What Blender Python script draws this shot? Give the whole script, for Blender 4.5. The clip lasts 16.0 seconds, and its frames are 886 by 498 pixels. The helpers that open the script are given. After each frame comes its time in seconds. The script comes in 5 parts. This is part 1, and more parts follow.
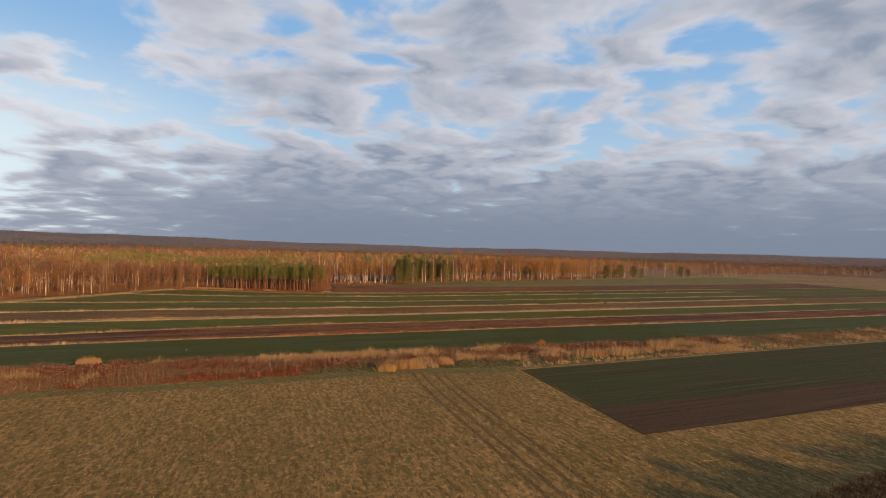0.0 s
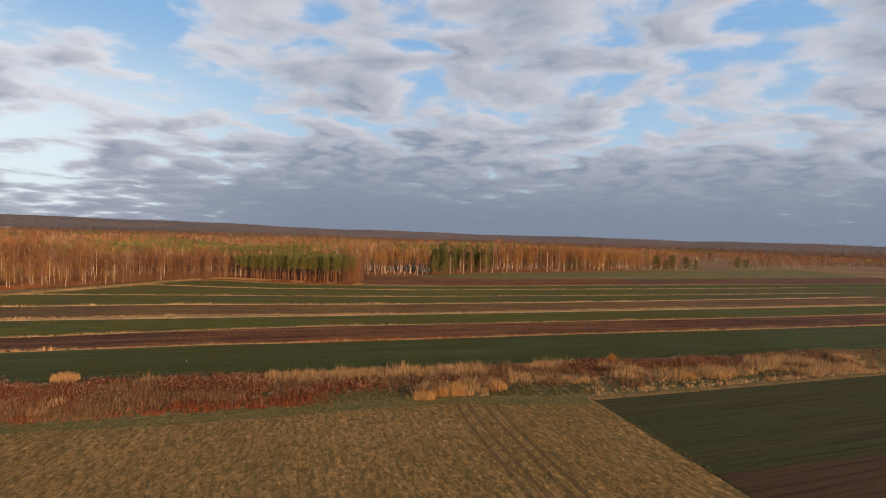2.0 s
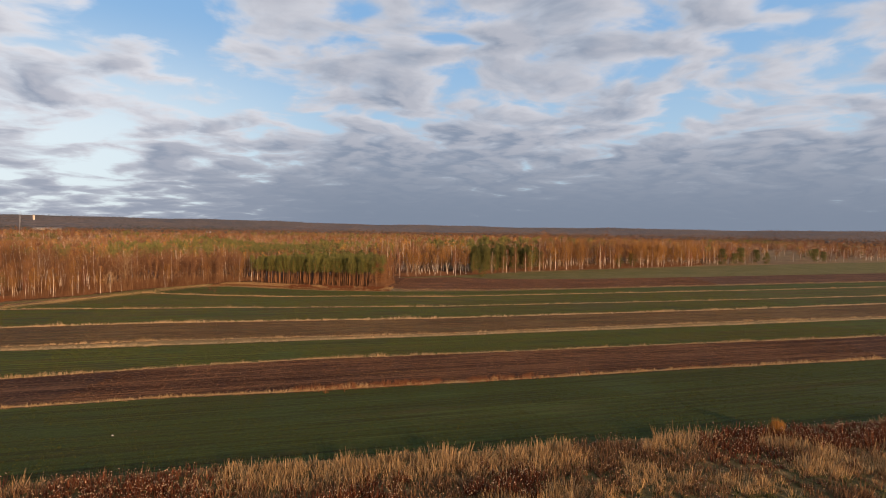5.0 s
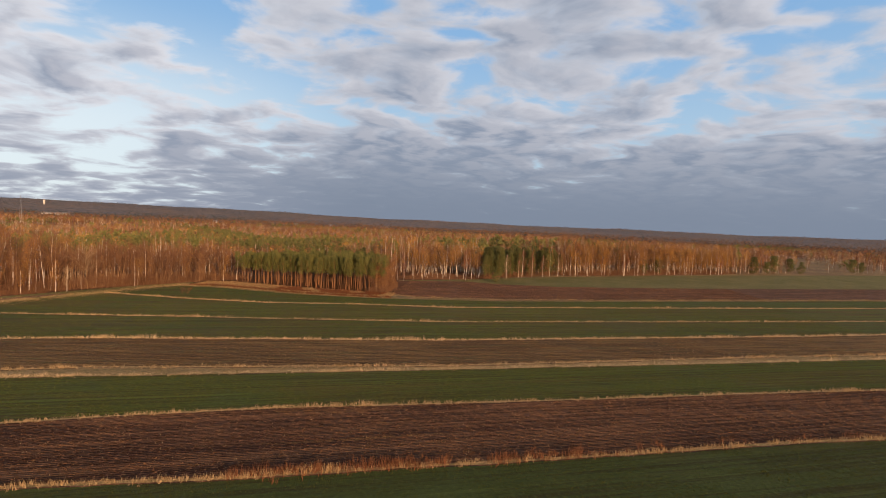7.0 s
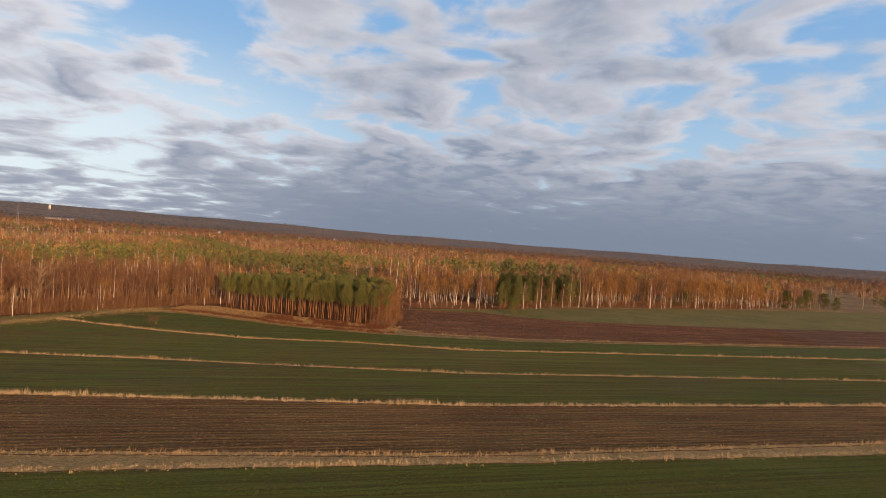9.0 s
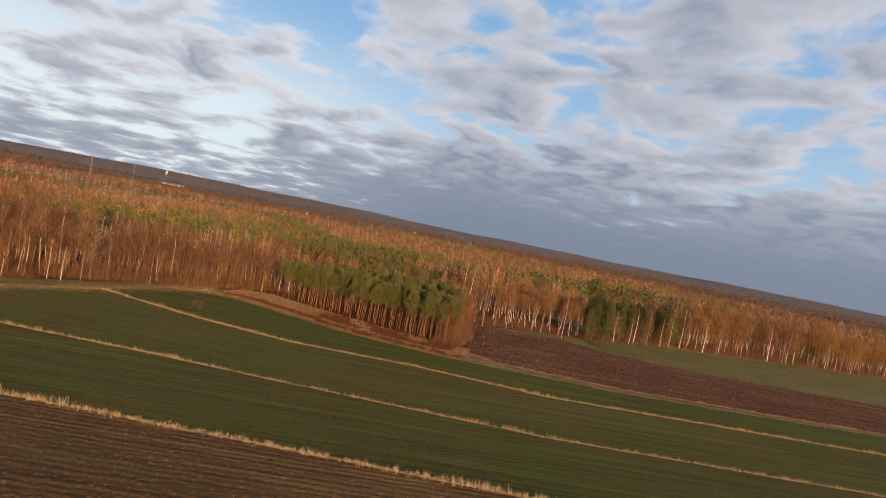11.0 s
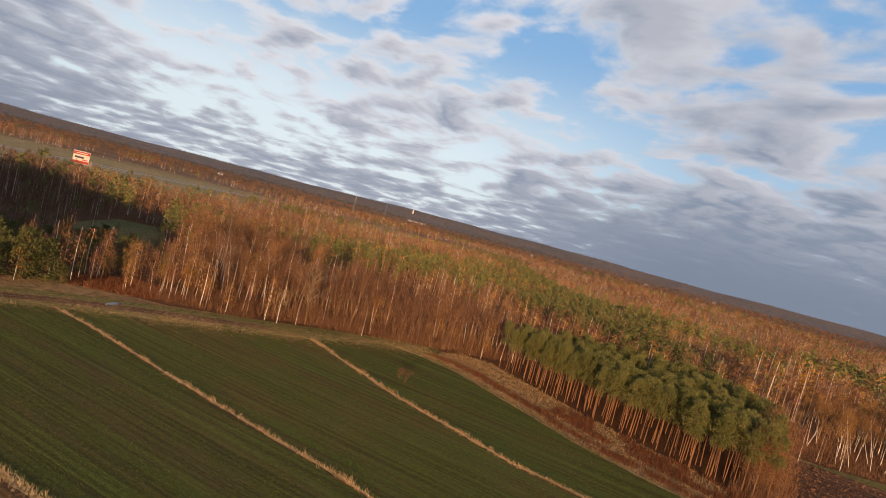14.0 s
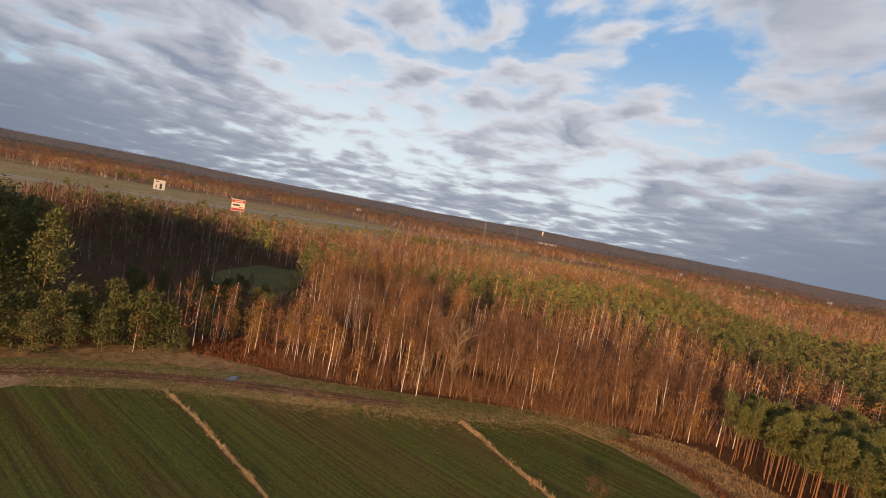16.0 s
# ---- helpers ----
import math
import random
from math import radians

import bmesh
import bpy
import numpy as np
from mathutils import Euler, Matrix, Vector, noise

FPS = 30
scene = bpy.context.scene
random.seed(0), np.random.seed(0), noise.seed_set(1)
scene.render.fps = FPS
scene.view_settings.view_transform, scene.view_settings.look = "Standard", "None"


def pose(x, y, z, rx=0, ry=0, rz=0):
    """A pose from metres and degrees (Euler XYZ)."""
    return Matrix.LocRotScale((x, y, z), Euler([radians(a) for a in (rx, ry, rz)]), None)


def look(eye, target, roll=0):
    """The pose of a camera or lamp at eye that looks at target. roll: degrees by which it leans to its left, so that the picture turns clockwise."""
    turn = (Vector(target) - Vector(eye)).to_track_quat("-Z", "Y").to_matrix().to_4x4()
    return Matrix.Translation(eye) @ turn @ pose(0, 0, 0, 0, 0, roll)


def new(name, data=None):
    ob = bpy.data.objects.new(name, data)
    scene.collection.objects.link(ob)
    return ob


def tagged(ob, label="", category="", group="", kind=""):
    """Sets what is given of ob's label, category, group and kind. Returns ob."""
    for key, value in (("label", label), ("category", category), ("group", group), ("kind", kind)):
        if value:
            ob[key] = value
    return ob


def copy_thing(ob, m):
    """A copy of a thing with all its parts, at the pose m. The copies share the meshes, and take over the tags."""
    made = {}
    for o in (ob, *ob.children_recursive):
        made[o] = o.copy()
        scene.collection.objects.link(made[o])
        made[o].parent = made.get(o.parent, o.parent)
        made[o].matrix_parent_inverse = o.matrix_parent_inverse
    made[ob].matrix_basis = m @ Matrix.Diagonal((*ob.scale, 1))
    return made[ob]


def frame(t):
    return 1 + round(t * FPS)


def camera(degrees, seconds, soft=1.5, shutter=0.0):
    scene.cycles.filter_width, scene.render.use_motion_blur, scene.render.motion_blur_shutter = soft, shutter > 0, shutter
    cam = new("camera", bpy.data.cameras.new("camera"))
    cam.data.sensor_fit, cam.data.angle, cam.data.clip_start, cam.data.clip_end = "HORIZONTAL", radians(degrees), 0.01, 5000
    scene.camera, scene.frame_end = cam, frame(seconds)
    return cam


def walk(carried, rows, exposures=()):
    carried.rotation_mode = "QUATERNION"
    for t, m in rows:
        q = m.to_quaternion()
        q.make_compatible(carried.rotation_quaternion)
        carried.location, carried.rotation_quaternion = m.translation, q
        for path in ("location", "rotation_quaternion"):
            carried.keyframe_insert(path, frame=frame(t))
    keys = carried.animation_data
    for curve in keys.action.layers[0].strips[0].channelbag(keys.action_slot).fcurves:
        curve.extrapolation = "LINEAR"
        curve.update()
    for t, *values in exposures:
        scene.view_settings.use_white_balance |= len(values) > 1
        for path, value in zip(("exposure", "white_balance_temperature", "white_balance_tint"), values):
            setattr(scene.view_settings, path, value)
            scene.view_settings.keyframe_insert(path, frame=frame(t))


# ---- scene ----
cam = camera(83.5, 16.0, soft=0.85)
PATH = [
    (0, (-1.652, -11.206, 25.716), (-1.543, -9.209, 25.721), 1.6),
    (0.5, (-1.962, -5.324, 26.148), (-1.976, -3.325, 26.097), 5.1),
    (1, (-2.401, 0.308, 26.488), (-2.396, 2.306, 26.404), 3.3),
    (1.5, (-2.719, 6.2, 26.823), (-2.796, 8.198, 26.751), 2.5),
    (2, (-3.335, 12.234, 27.039), (-3.366, 14.233, 26.987), 1.9),
    (2.5, (-3.809, 18.196, 27.328), (-3.9, 20.194, 27.303), 3.2),
    (3, (-4.521, 24.366, 27.552), (-4.625, 26.362, 27.503), 2.1),
    (3.5, (-5.144, 30.737, 27.562), (-5.28, 32.732, 27.506), 1.5),
    (4, (-5.84, 37.157, 27.589), (-6.01, 39.148, 27.514), 0.4),
    (4.2, (-6.166, 39.725, 27.577), (-6.328, 41.717, 27.497), 0.3),
    (6.3, (-10.172, 70.32, 28.641), (-10.341, 72.311, 28.559), 2.7),
    (6.5, (-10.499, 73.237, 28.7), (-10.6, 75.232, 28.612), 3.2),
    (7, (-11.156, 80.33, 29.094), (-11.358, 82.317, 28.996), 2.6),
    (7.5, (-12.076, 87.435, 29.773), (-12.254, 89.426, 29.698), 3.6),
    (8, (-13.621, 94.279, 30.432), (-13.836, 96.267, 30.398), 4.0),
    (8.2, (-14.367, 96.978, 30.594), (-14.57, 98.968, 30.581), 4.0),
    (10.3, (-22.999, 124.202, 33.169), (-23.291, 126.179, 33.097), 6.1),
    (10.5, (-23.356, 127.043, 33.268), (-23.643, 129.021, 33.198), 7.4),
    (11, (-24.533, 133.832, 33.533), (-25.058, 135.76, 33.462), 11.2),
    (11.5, (-26.783, 140.157, 33.827), (-27.536, 142.008, 33.733), 12.8),
    (12, (-30.663, 145.9, 34.072), (-31.631, 147.643, 33.922), 13.5),
    (12.5, (-34.559, 151.795, 34.297), (-35.57, 153.515, 34.15), 13.6),
    (13, (-39.333, 157.373, 34.477), (-40.382, 159.071, 34.354), 11.4),
    (13.5, (-44.487, 162.858, 34.574), (-45.576, 164.534, 34.499), 11.7),
    (14, (-50.032, 167.627, 35.002), (-51.338, 169.137, 34.9), 14.8),
    (14.5, (-56.499, 172.151, 35.361), (-57.877, 173.594, 35.226), 17.1),
    (15, (-63.206, 176.009, 35.514), (-64.688, 177.347, 35.396), 13.9),
    (15.5, (-70.11, 179.465, 35.788), (-71.681, 180.699, 35.683), 13.1),
    (16, (-77.321, 182.639, 36.119), (-78.974, 183.758, 35.992), 11.1),
]
walk(cam, [(t, look(eye, target, roll)) for t, eye, target, roll in PATH], exposures=[(0.0, 0.24), (12.0, 0.24), (14.5, 0.2), (16.0, 0.18)])

# ---- light: low morning sun behind the camera, broken cloud ----
SUN_TO = Vector((-0.643, 0.766, 0)).normalized()      # way in which the shadows fall
SUN_EL = radians(9.2)
sun_data = bpy.data.lights.new("sun", "SUN")
sun_data.energy = 5.0
sun_data.angle = radians(0.6)
sun_data.color = (1.0, 0.60, 0.31)
sun = new("sun", sun_data)
sun.matrix_world = look((0, 0, 300), Vector((0, 0, 300)) + SUN_TO * math.cos(SUN_EL) - Vector((0, 0, math.sin(SUN_EL))))


class Nodes:
    """A short hand for node trees."""

    def __init__(self, tree):
        self.t = tree
        tree.nodes.clear()

    def add(self, kind, inputs=None, **settings):
        n = self.t.nodes.new(kind)
        for k, v in settings.items():
            setattr(n, k, v)
        for k, v in (inputs or {}).items():
            self.put(n.inputs[k], v)
        return n

    def put(self, socket, v):
        if isinstance(v, bpy.types.NodeSocket):
            self.t.links.new(v, socket)
        else:
            socket.default_value = v

    def math(self, op, a, b=0.0, clamp=False):
        n = self.add("ShaderNodeMath", {0: a, 1: b}, operation=op, use_clamp=clamp)
        return n.outputs[0]

    def noise(self, vec, scale, detail=4.0, rough=0.55, distort=0.0):
        n = self.add("ShaderNodeTexNoise", {"Vector": vec, "Scale": scale, "Detail": detail, "Roughness": rough, "Distortion": distort})
        return n.outputs["Fac"]

    def ramp(self, fac, stops, interp="LINEAR"):
        n = self.add("ShaderNodeValToRGB", {0: fac})
        n.color_ramp.interpolation = interp
        el = n.color_ramp.elements
        while len(el) < len(stops):
            el.new(0.5)
        for e, (p, c) in zip(el, stops):
            e.position = p
            e.color = (*c, 1) if len(c) == 3 else c
        return n.outputs[0]

    def mix(self, fac, a, b, blend="MIX"):
        n = self.add("ShaderNodeMix", data_type="RGBA", blend_type=blend)
        for k, v in ((0, fac), (6, a), (7, b)):
            if isinstance(v, tuple) and len(v) == 3:
                v = (*v, 1)
            self.put(n.inputs[k], v)
        return n.outputs[2]

    def smooth(self, v, lo, hi):
        n = self.add("ShaderNodeMapRange", {0: v, 1: lo, 2: hi, 3: 0.0, 4: 1.0}, interpolation_type="SMOOTHSTEP")
        return n.outputs[0]


def build_world():
    world = bpy.data.worlds.new("sky")
    scene.world = world
    world.use_nodes = True
    k = Nodes(world.node_tree)
    sky = k.add("ShaderNodeTexSky", sky_type="NISHITA", sun_disc=False, sun_elevation=SUN_EL,
                sun_rotation=math.atan2(-SUN_TO.x, -SUN_TO.y), air_density=1.0, dust_density=0.6, ozone_density=1.6)
    way = k.add("ShaderNodeTexCoord").outputs["Generated"]
    sep = k.add("ShaderNodeSeparateXYZ", {0: way})
    up = k.math("MAXIMUM", sep.outputs[2], 0.0)
    den = k.math("ADD", up, 0.16)
    px, py = k.math("DIVIDE", sep.outputs[0], den), k.math("DIVIDE", sep.outputs[1], den)
    flat = k.add("ShaderNodeCombineXYZ", {0: px, 1: py, 2: 0.0}).outputs[0]
    bend = k.add("ShaderNodeTexNoise", {"Vector": flat, "Scale": 1.5, "Detail": 2.0}).outputs["Color"]
    bend = k.add("ShaderNodeVectorMath", {0: bend, 1: (0.35, 0.35, 0.0)}, operation="MULTIPLY").outputs[0]
    flat = k.add("ShaderNodeVectorMath", {0: flat, 1: bend}, operation="ADD").outputs[0]

    def layer(shift):
        p = k.add("ShaderNodeMapping", {"Vector": flat, "Rotation": (0, 0, radians(-24)), "Scale": (1.0, 1.1, 1.0), "Location": (5.4 + shift[0], 2.2 + shift[1], 0)}).outputs[0]
        big, mid = k.noise(p, 1.1, 2.0, 0.5), k.noise(p, 3.6, 5.0, 0.5, 0.1)
        return k.math("ADD", k.math("MULTIPLY", big, 0.34), k.math("MULTIPLY", mid, 0.70)), mid

    dens, mid = layer((0.0, 0.0))
    # the same cloud a little way towards the sun: where it thins out that way, the cloud's side is lit
    relief = k.math("SUBTRACT", mid, layer((0.085, -0.045))[1])

    def toward(az, el):
        az, el = radians(az), radians(el)
        return Vector((-math.sin(az) * math.cos(el), math.cos(az) * math.cos(el), math.sin(el)))

    def stretch_of(az, el, inner, outer):
        dot = k.add("ShaderNodeVectorMath", {0: way, 1: toward(az, el)}, operation="DOT_PRODUCT").outputs["Value"]
        return k.smooth(dot, math.cos(radians(outer)), math.cos(radians(inner)))

    # a clearer, brighter stretch of sky low in the north-west
    opening = stretch_of(58, 10, 4, 44)
    dens = k.math("SUBTRACT", dens, k.math("MULTIPLY", opening, 0.03))
    # the gaps in the cloud: azimuth to the left of north, elevation, size, how clear
    for az, el, size, clear in [(-19, 13, 5, 0.08), (-24, 14, 4, 0.06), (-31, 18, 7, 0.075), (3, 25, 7, 0.07), (15, 20, 5, 0.05), (27, 14, 5, 0.06), (38, 17, 9, 0.09), (40, 6.5, 6, 0.11),
                                (33, 22, 8, 0.08), (77, 12, 6, 0.07), (68, 8, 9, 0.08), (60, 8, 7, 0.08), (21, 15, 5, 0.045), (50, 22, 7, 0.06)]:
        dens = k.math("SUBTRACT", dens, k.math("MULTIPLY", stretch_of(az, el, size * 0.1, size), clear * 0.85))
    for az, el, size, thickness in [(84, 15, 10, 0.07), (64, 15, 6, 0.05), (-5, 16, 12, 0.04), (8, 10, 9, 0.04), (46, 13, 5, 0.035)]:
        dens = k.math("ADD", dens, k.math("MULTIPLY", stretch_of(az, el, size * 0.1, size), thickness))
    # a closed bank of cloud along the horizon
    bank = k.math("SUBTRACT", 1.0, k.smooth(up, 0.02, 0.24))
    bank = k.math("MULTIPLY", bank, k.math("SUBTRACT", 1.0, k.math("MULTIPLY", opening, 0.75)))
    dens = k.math("ADD", dens, k.math("MULTIPLY", bank, 0.15))
    cover = k.smooth(dens, 0.395, 0.53)
    thick = k.smooth(dens, 0.46, 0.64)
    low = k.math("SUBTRACT", 1.0, k.smooth(up, 0.015, 0.20))
    lit = k.smooth(relief, -0.13, 0.14)
    lit = k.math("ADD", k.math("MULTIPLY", lit, k.math("SUBTRACT", 1.0, k.math("MULTIPLY", low, 0.8))), k.math("MULTIPLY", low, 0.32))
    edge = k.mix(opening, (7.5, 7.8, 8.6), (10.6, 10.7, 11.2))
    core = k.mix(opening, (3.1, 3.7, 4.8), (3.7, 4.2, 5.3))
    cloud = k.mix(thick, edge, core)
    cloud = k.mix(k.math("MULTIPLY", lit, 0.62), k.mix(0.35, cloud, (2.4, 3.0, 4.2)), k.mix(0.62, cloud, (8.9, 8.5, 8.8)))
    cloud = k.mix(k.math("MULTIPLY", low, k.math("SUBTRACT", 0.95, k.math("MULTIPLY", opening, 0.42))), cloud, k.mix(opening, (2.35, 2.85, 3.75), (3.2, 3.6, 4.5)))
    high = k.mix(k.smooth(up, 0.05, 0.42), (6.0, 8.0, 9.6), (2.9, 5.5, 9.2))
    blue = k.mix(0.85, sky.outputs[0], k.mix(k.math("MULTIPLY", opening, k.math("SUBTRACT", 1.0, k.smooth(up, 0.12, 0.36))), high, (9.3, 10.4, 11.2)))
    col = k.mix(cover, blue, cloud)
    # sky darkened overhead, out of view, added to weaken its fill light
    col = k.mix(k.math("MULTIPLY", k.smooth(up, 0.46, 0.72), 0.85), col, (1.3, 1.6, 2.4))
    bg = k.add("ShaderNodeBackground", {"Color": col, "Strength": 0.075})
    out = k.add("ShaderNodeOutputWorld", {0: bg.outputs[0]})


build_world()


# ---- materials ----
def material(name):
    m = bpy.data.materials.new(name)
    m.use_nodes = True
    return m, Nodes(m.node_tree)


def finish(k, colour, rough=0.9, bump=None, strength=0.5, distance=0.1, spec=0.2):
    b = k.add("ShaderNodeBsdfPrincipled", {"Base Color": colour, "Roughness": rough, "Specular IOR Level": spec})
    if bump is not None:
        n = k.add("ShaderNodeBump", {"Strength": strength, "Distance": distance, "Height": bump})
        k.put(b.inputs["Normal"], n.outputs[0])
    k.add("ShaderNodeOutputMaterial", {0: b.outputs[0]})


def spot(k, turn=0.0, scale=(1, 1, 1)):
    """World place, turned so that x runs along the strips of land."""
    g = k.add("ShaderNodeNewGeometry").outputs["Position"]
    p = k.add("ShaderNodeMapping", {"Vector": g, "Rotation": (0, 0, radians(turn))}).outputs[0]
    return k.add("ShaderNodeMapping", {"Vector": p, "Scale": scale}).outputs[0]


ROWS = -19.5  # the strips run this many degrees off the x axis


def soil_field(name, dark, light, weeds, row=0.45, turn=ROWS, weed_amount=0.56, ridge=0.5, row_mix=0.4, clod=1.5, stretch=0.03):
    """Ploughed land: furrows along the strip, clods, drier and weedier stretches."""
    m, k = material(name)
    p = spot(k, turn)
    long_p = spot(k, turn, (stretch, 1.0, 1.0))
    rows = k.add("ShaderNodeTexWave", {"Vector": p, "Scale": 0.314 / row, "Distortion": 2.6, "Detail": 3.0, "Detail Scale": 1.0},
                 wave_type="BANDS", bands_direction="Y").outputs["Fac"]
    clods = k.noise(p, clod, 6.0, 0.78)
    streak = k.noise(long_p, 1.6, 4.0, 0.7)
    bands = k.noise(long_p, 0.30, 4.0, 0.6)
    wide = k.noise(p, 0.03, 4.0, 0.6)
    mixv = k.math("ADD", k.math("MULTIPLY", bands, 0.65), k.math("MULTIPLY", wide, 0.45))
    col = k.mix(k.smooth(mixv, 0.44, 0.64), (*dark,), (*light,))
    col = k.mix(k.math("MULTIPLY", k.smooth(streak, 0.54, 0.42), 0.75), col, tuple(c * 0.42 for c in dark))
    # clod relief put into the colour: tops lightened, dips darkened with the bump
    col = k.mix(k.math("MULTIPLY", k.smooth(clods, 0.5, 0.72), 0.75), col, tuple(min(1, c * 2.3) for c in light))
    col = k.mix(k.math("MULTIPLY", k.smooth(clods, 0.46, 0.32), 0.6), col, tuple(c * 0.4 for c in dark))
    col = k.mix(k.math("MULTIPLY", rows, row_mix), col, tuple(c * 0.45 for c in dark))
    w = k.math("MULTIPLY", k.smooth(k.noise(long_p, 0.9, 5.0, 0.7), weed_amount, weed_amount + 0.12), k.smooth(k.noise(p, 1.4, 4.0, 0.7), 0.40, 0.6))
    col = k.mix(w, col, weeds)
    h = k.math("ADD", k.math("MULTIPLY", rows, ridge), k.math("MULTIPLY", clods, 1.2))
    finish(k, col, 0.95, h, 1.0, 0.5)
    return m


def crop_field(name, green, soil, dry, thin=0.5, row=0.5, turn=ROWS):
    """Young winter corn: drill rows, thin places where soil shows, wheel marks."""
    m, k = material(name)
    p = spot(k, turn)
    long_p = spot(k, turn, (0.014, 1.0, 1.0))
    fine = k.noise(p, 1.7, 6.0, 0.75)
    streak = k.noise(long_p, 1.3, 4.0, 0.7)
    bands = k.noise(long_p, 0.28, 5.0, 0.65)
    wide = k.noise(p, 0.035, 5.0, 0.65)
    bare = k.math("ADD", k.math("MULTIPLY", bands, 0.6), k.math("MULTIPLY", wide, 0.5))
    col = k.mix(k.smooth(bare, thin - 0.08, thin + 0.08), (*green,), (*soil,))
    col = k.mix(k.math("MULTIPLY", k.smooth(k.noise(long_p, 0.55, 4.0, 0.6), 0.50, 0.66), 0.5), col, tuple(c * 1.7 for c in green))
    col = k.mix(k.math("MULTIPLY", k.smooth(streak, 0.54, 0.40), 0.75), col, tuple(c * 0.5 for c in soil))
    col = k.mix(k.math("MULTIPLY", k.smooth(fine, 0.50, 0.72), 0.6), col, tuple(c * 1.9 for c in green))
    col = k.mix(k.math("MULTIPLY", k.smooth(fine, 0.48, 0.32), 0.55), col, tuple(c * 0.40 for c in green))
    col = k.mix(k.math("MULTIPLY", k.smooth(k.noise(p, 0.8, 3.0, 0.8), 0.68, 0.75), 0.7), col, dry)
    finish(k, col, 0.9, k.math("ADD", fine, k.math("MULTIPLY", streak, 0.4)), 1.0, 0.35)
    return m


def rough_ground(name, a, b, c, size=1.0, bumpy=0.25):
    """Grass, litter or heath: three tones at several sizes."""
    m, k = material(name)
    p = spot(k)
    n1, n2, n3 = k.noise(p, 0.06 * size, 6.0, 0.62), k.noise(p, 0.55 * size, 6.0, 0.72), k.noise(p, 1.9 * size, 5.0, 0.75)
    col = k.mix(k.smooth(n1, 0.40, 0.60), (*a,), (*b,))
    col = k.mix(k.smooth(n2, 0.47, 0.63), col, (*c,))
    # fine relief put into the colour as well: high spots lighter, dips darker
    col = k.mix(k.math("MULTIPLY", k.smooth(n3, 0.52, 0.66), 0.55), col, tuple(min(1, v * 1.7) for v in b))
    col = k.mix(k.math("MULTIPLY", k.smooth(n3, 0.50, 0.34), 0.75), col, tuple(v * 0.35 for v in a))
    finish(k, col, 0.95, k.math("ADD", n2, n3), 1.0, bumpy * 1.8)
    return m


def stalk(name, colours, rough=0.85, through_light=0.0, patch=0.25):
    """Leaves, blades, twigs: each island its own tone, with drifts of colour over the land."""
    m, k = material(name)
    g = k.add("ShaderNodeNewGeometry")
    drift = k.noise(g.outputs["Position"], patch, 3.0, 0.6)
    ob = k.add("ShaderNodeObjectInfo").outputs["Random"]
    f = k.math("ADD", k.math("MULTIPLY", g.outputs["Random Per Island"], 0.55), k.math("MULTIPLY", drift, 0.4))
    f = k.math("ADD", f, k.math("MULTIPLY", k.math("SUBTRACT", ob, 0.5), 0.35))
    n = len(colours)
    col = k.ramp(f, [(0.1 + 0.75 * i / max(1, n - 1), c) for i, c in enumerate(colours)])
    b = k.add("ShaderNodeBsdfPrincipled", {"Base Color": col, "Roughness": rough, "Specular IOR Level": 0.15})
    if through_light:
        t = k.add("ShaderNodeBsdfTranslucent", {"Color": col})
        b = k.add("ShaderNodeMixShader", {0: through_light, 1: b.outputs[0], 2: t.outputs[0]})
    k.add("ShaderNodeOutputMaterial", {0: b.outputs[0]})
    return m


def bark(name, base, dark, marks, band=(1, 1, 4)):
    m, k = material(name)
    o = k.add("ShaderNodeTexCoord").outputs["Object"]
    p = k.add("ShaderNodeMapping", {"Vector": o, "Scale": band}).outputs[0]
    n = k.noise(p, 1.6, 5.0, 0.7)
    col = k.mix(k.smooth(n, marks, marks + 0.1), base, dark)
    ob = k.add("ShaderNodeObjectInfo").outputs["Random"]
    col = k.mix(k.math("MULTIPLY", ob, 0.45), col, tuple(c * 0.55 for c in base))
    finish(k, col, 0.85, n, 0.5, 0.02)
    return m


def plain(name, colour, rough=0.7, metal=0.0, vary=0.25, size=2.0):
    m, k = material(name)
    o = k.add("ShaderNodeTexCoord").outputs["Object"]
    n = k.noise(o, size, 5.0, 0.6)
    col = k.mix(k.math("MULTIPLY", k.smooth(n, 0.35, 0.7), vary), colour, tuple(c * 0.5 for c in colour))
    b = k.add("ShaderNodeBsdfPrincipled", {"Base Color": col, "Roughness": rough, "Metallic": metal})
    k.add("ShaderNodeOutputMaterial", {0: b.outputs[0]})
    return m


M_GROUND = rough_ground("heath_ground", (0.25, 0.15, 0.07), (0.34, 0.22, 0.10), (0.18, 0.14, 0.06), 0.25)
M_FARWOOD = rough_ground("far_wood_ground", (0.20, 0.115, 0.07), (0.27, 0.16, 0.09), (0.12, 0.095, 0.06), 0.15, 2.0)
# greyed tones: distance haze is put into the hill's colour
M_HILL = rough_ground("hazed_wooded_hill", (0.145, 0.135, 0.135), (0.195, 0.155, 0.13), (0.24, 0.175, 0.135), 0.03, 3.0)
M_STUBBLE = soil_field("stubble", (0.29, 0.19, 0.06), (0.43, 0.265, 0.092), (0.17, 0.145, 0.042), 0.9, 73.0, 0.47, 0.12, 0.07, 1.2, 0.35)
M_VERGE = rough_ground("verge_grass", (0.22, 0.17, 0.065), (0.15, 0.14, 0.045), (0.38, 0.27, 0.12), 1.2, 0.3)
M_LITTER = rough_ground("forest_litter", (0.13, 0.06, 0.028), (0.17, 0.075, 0.03), (0.09, 0.05, 0.025), 1.2, 0.3)
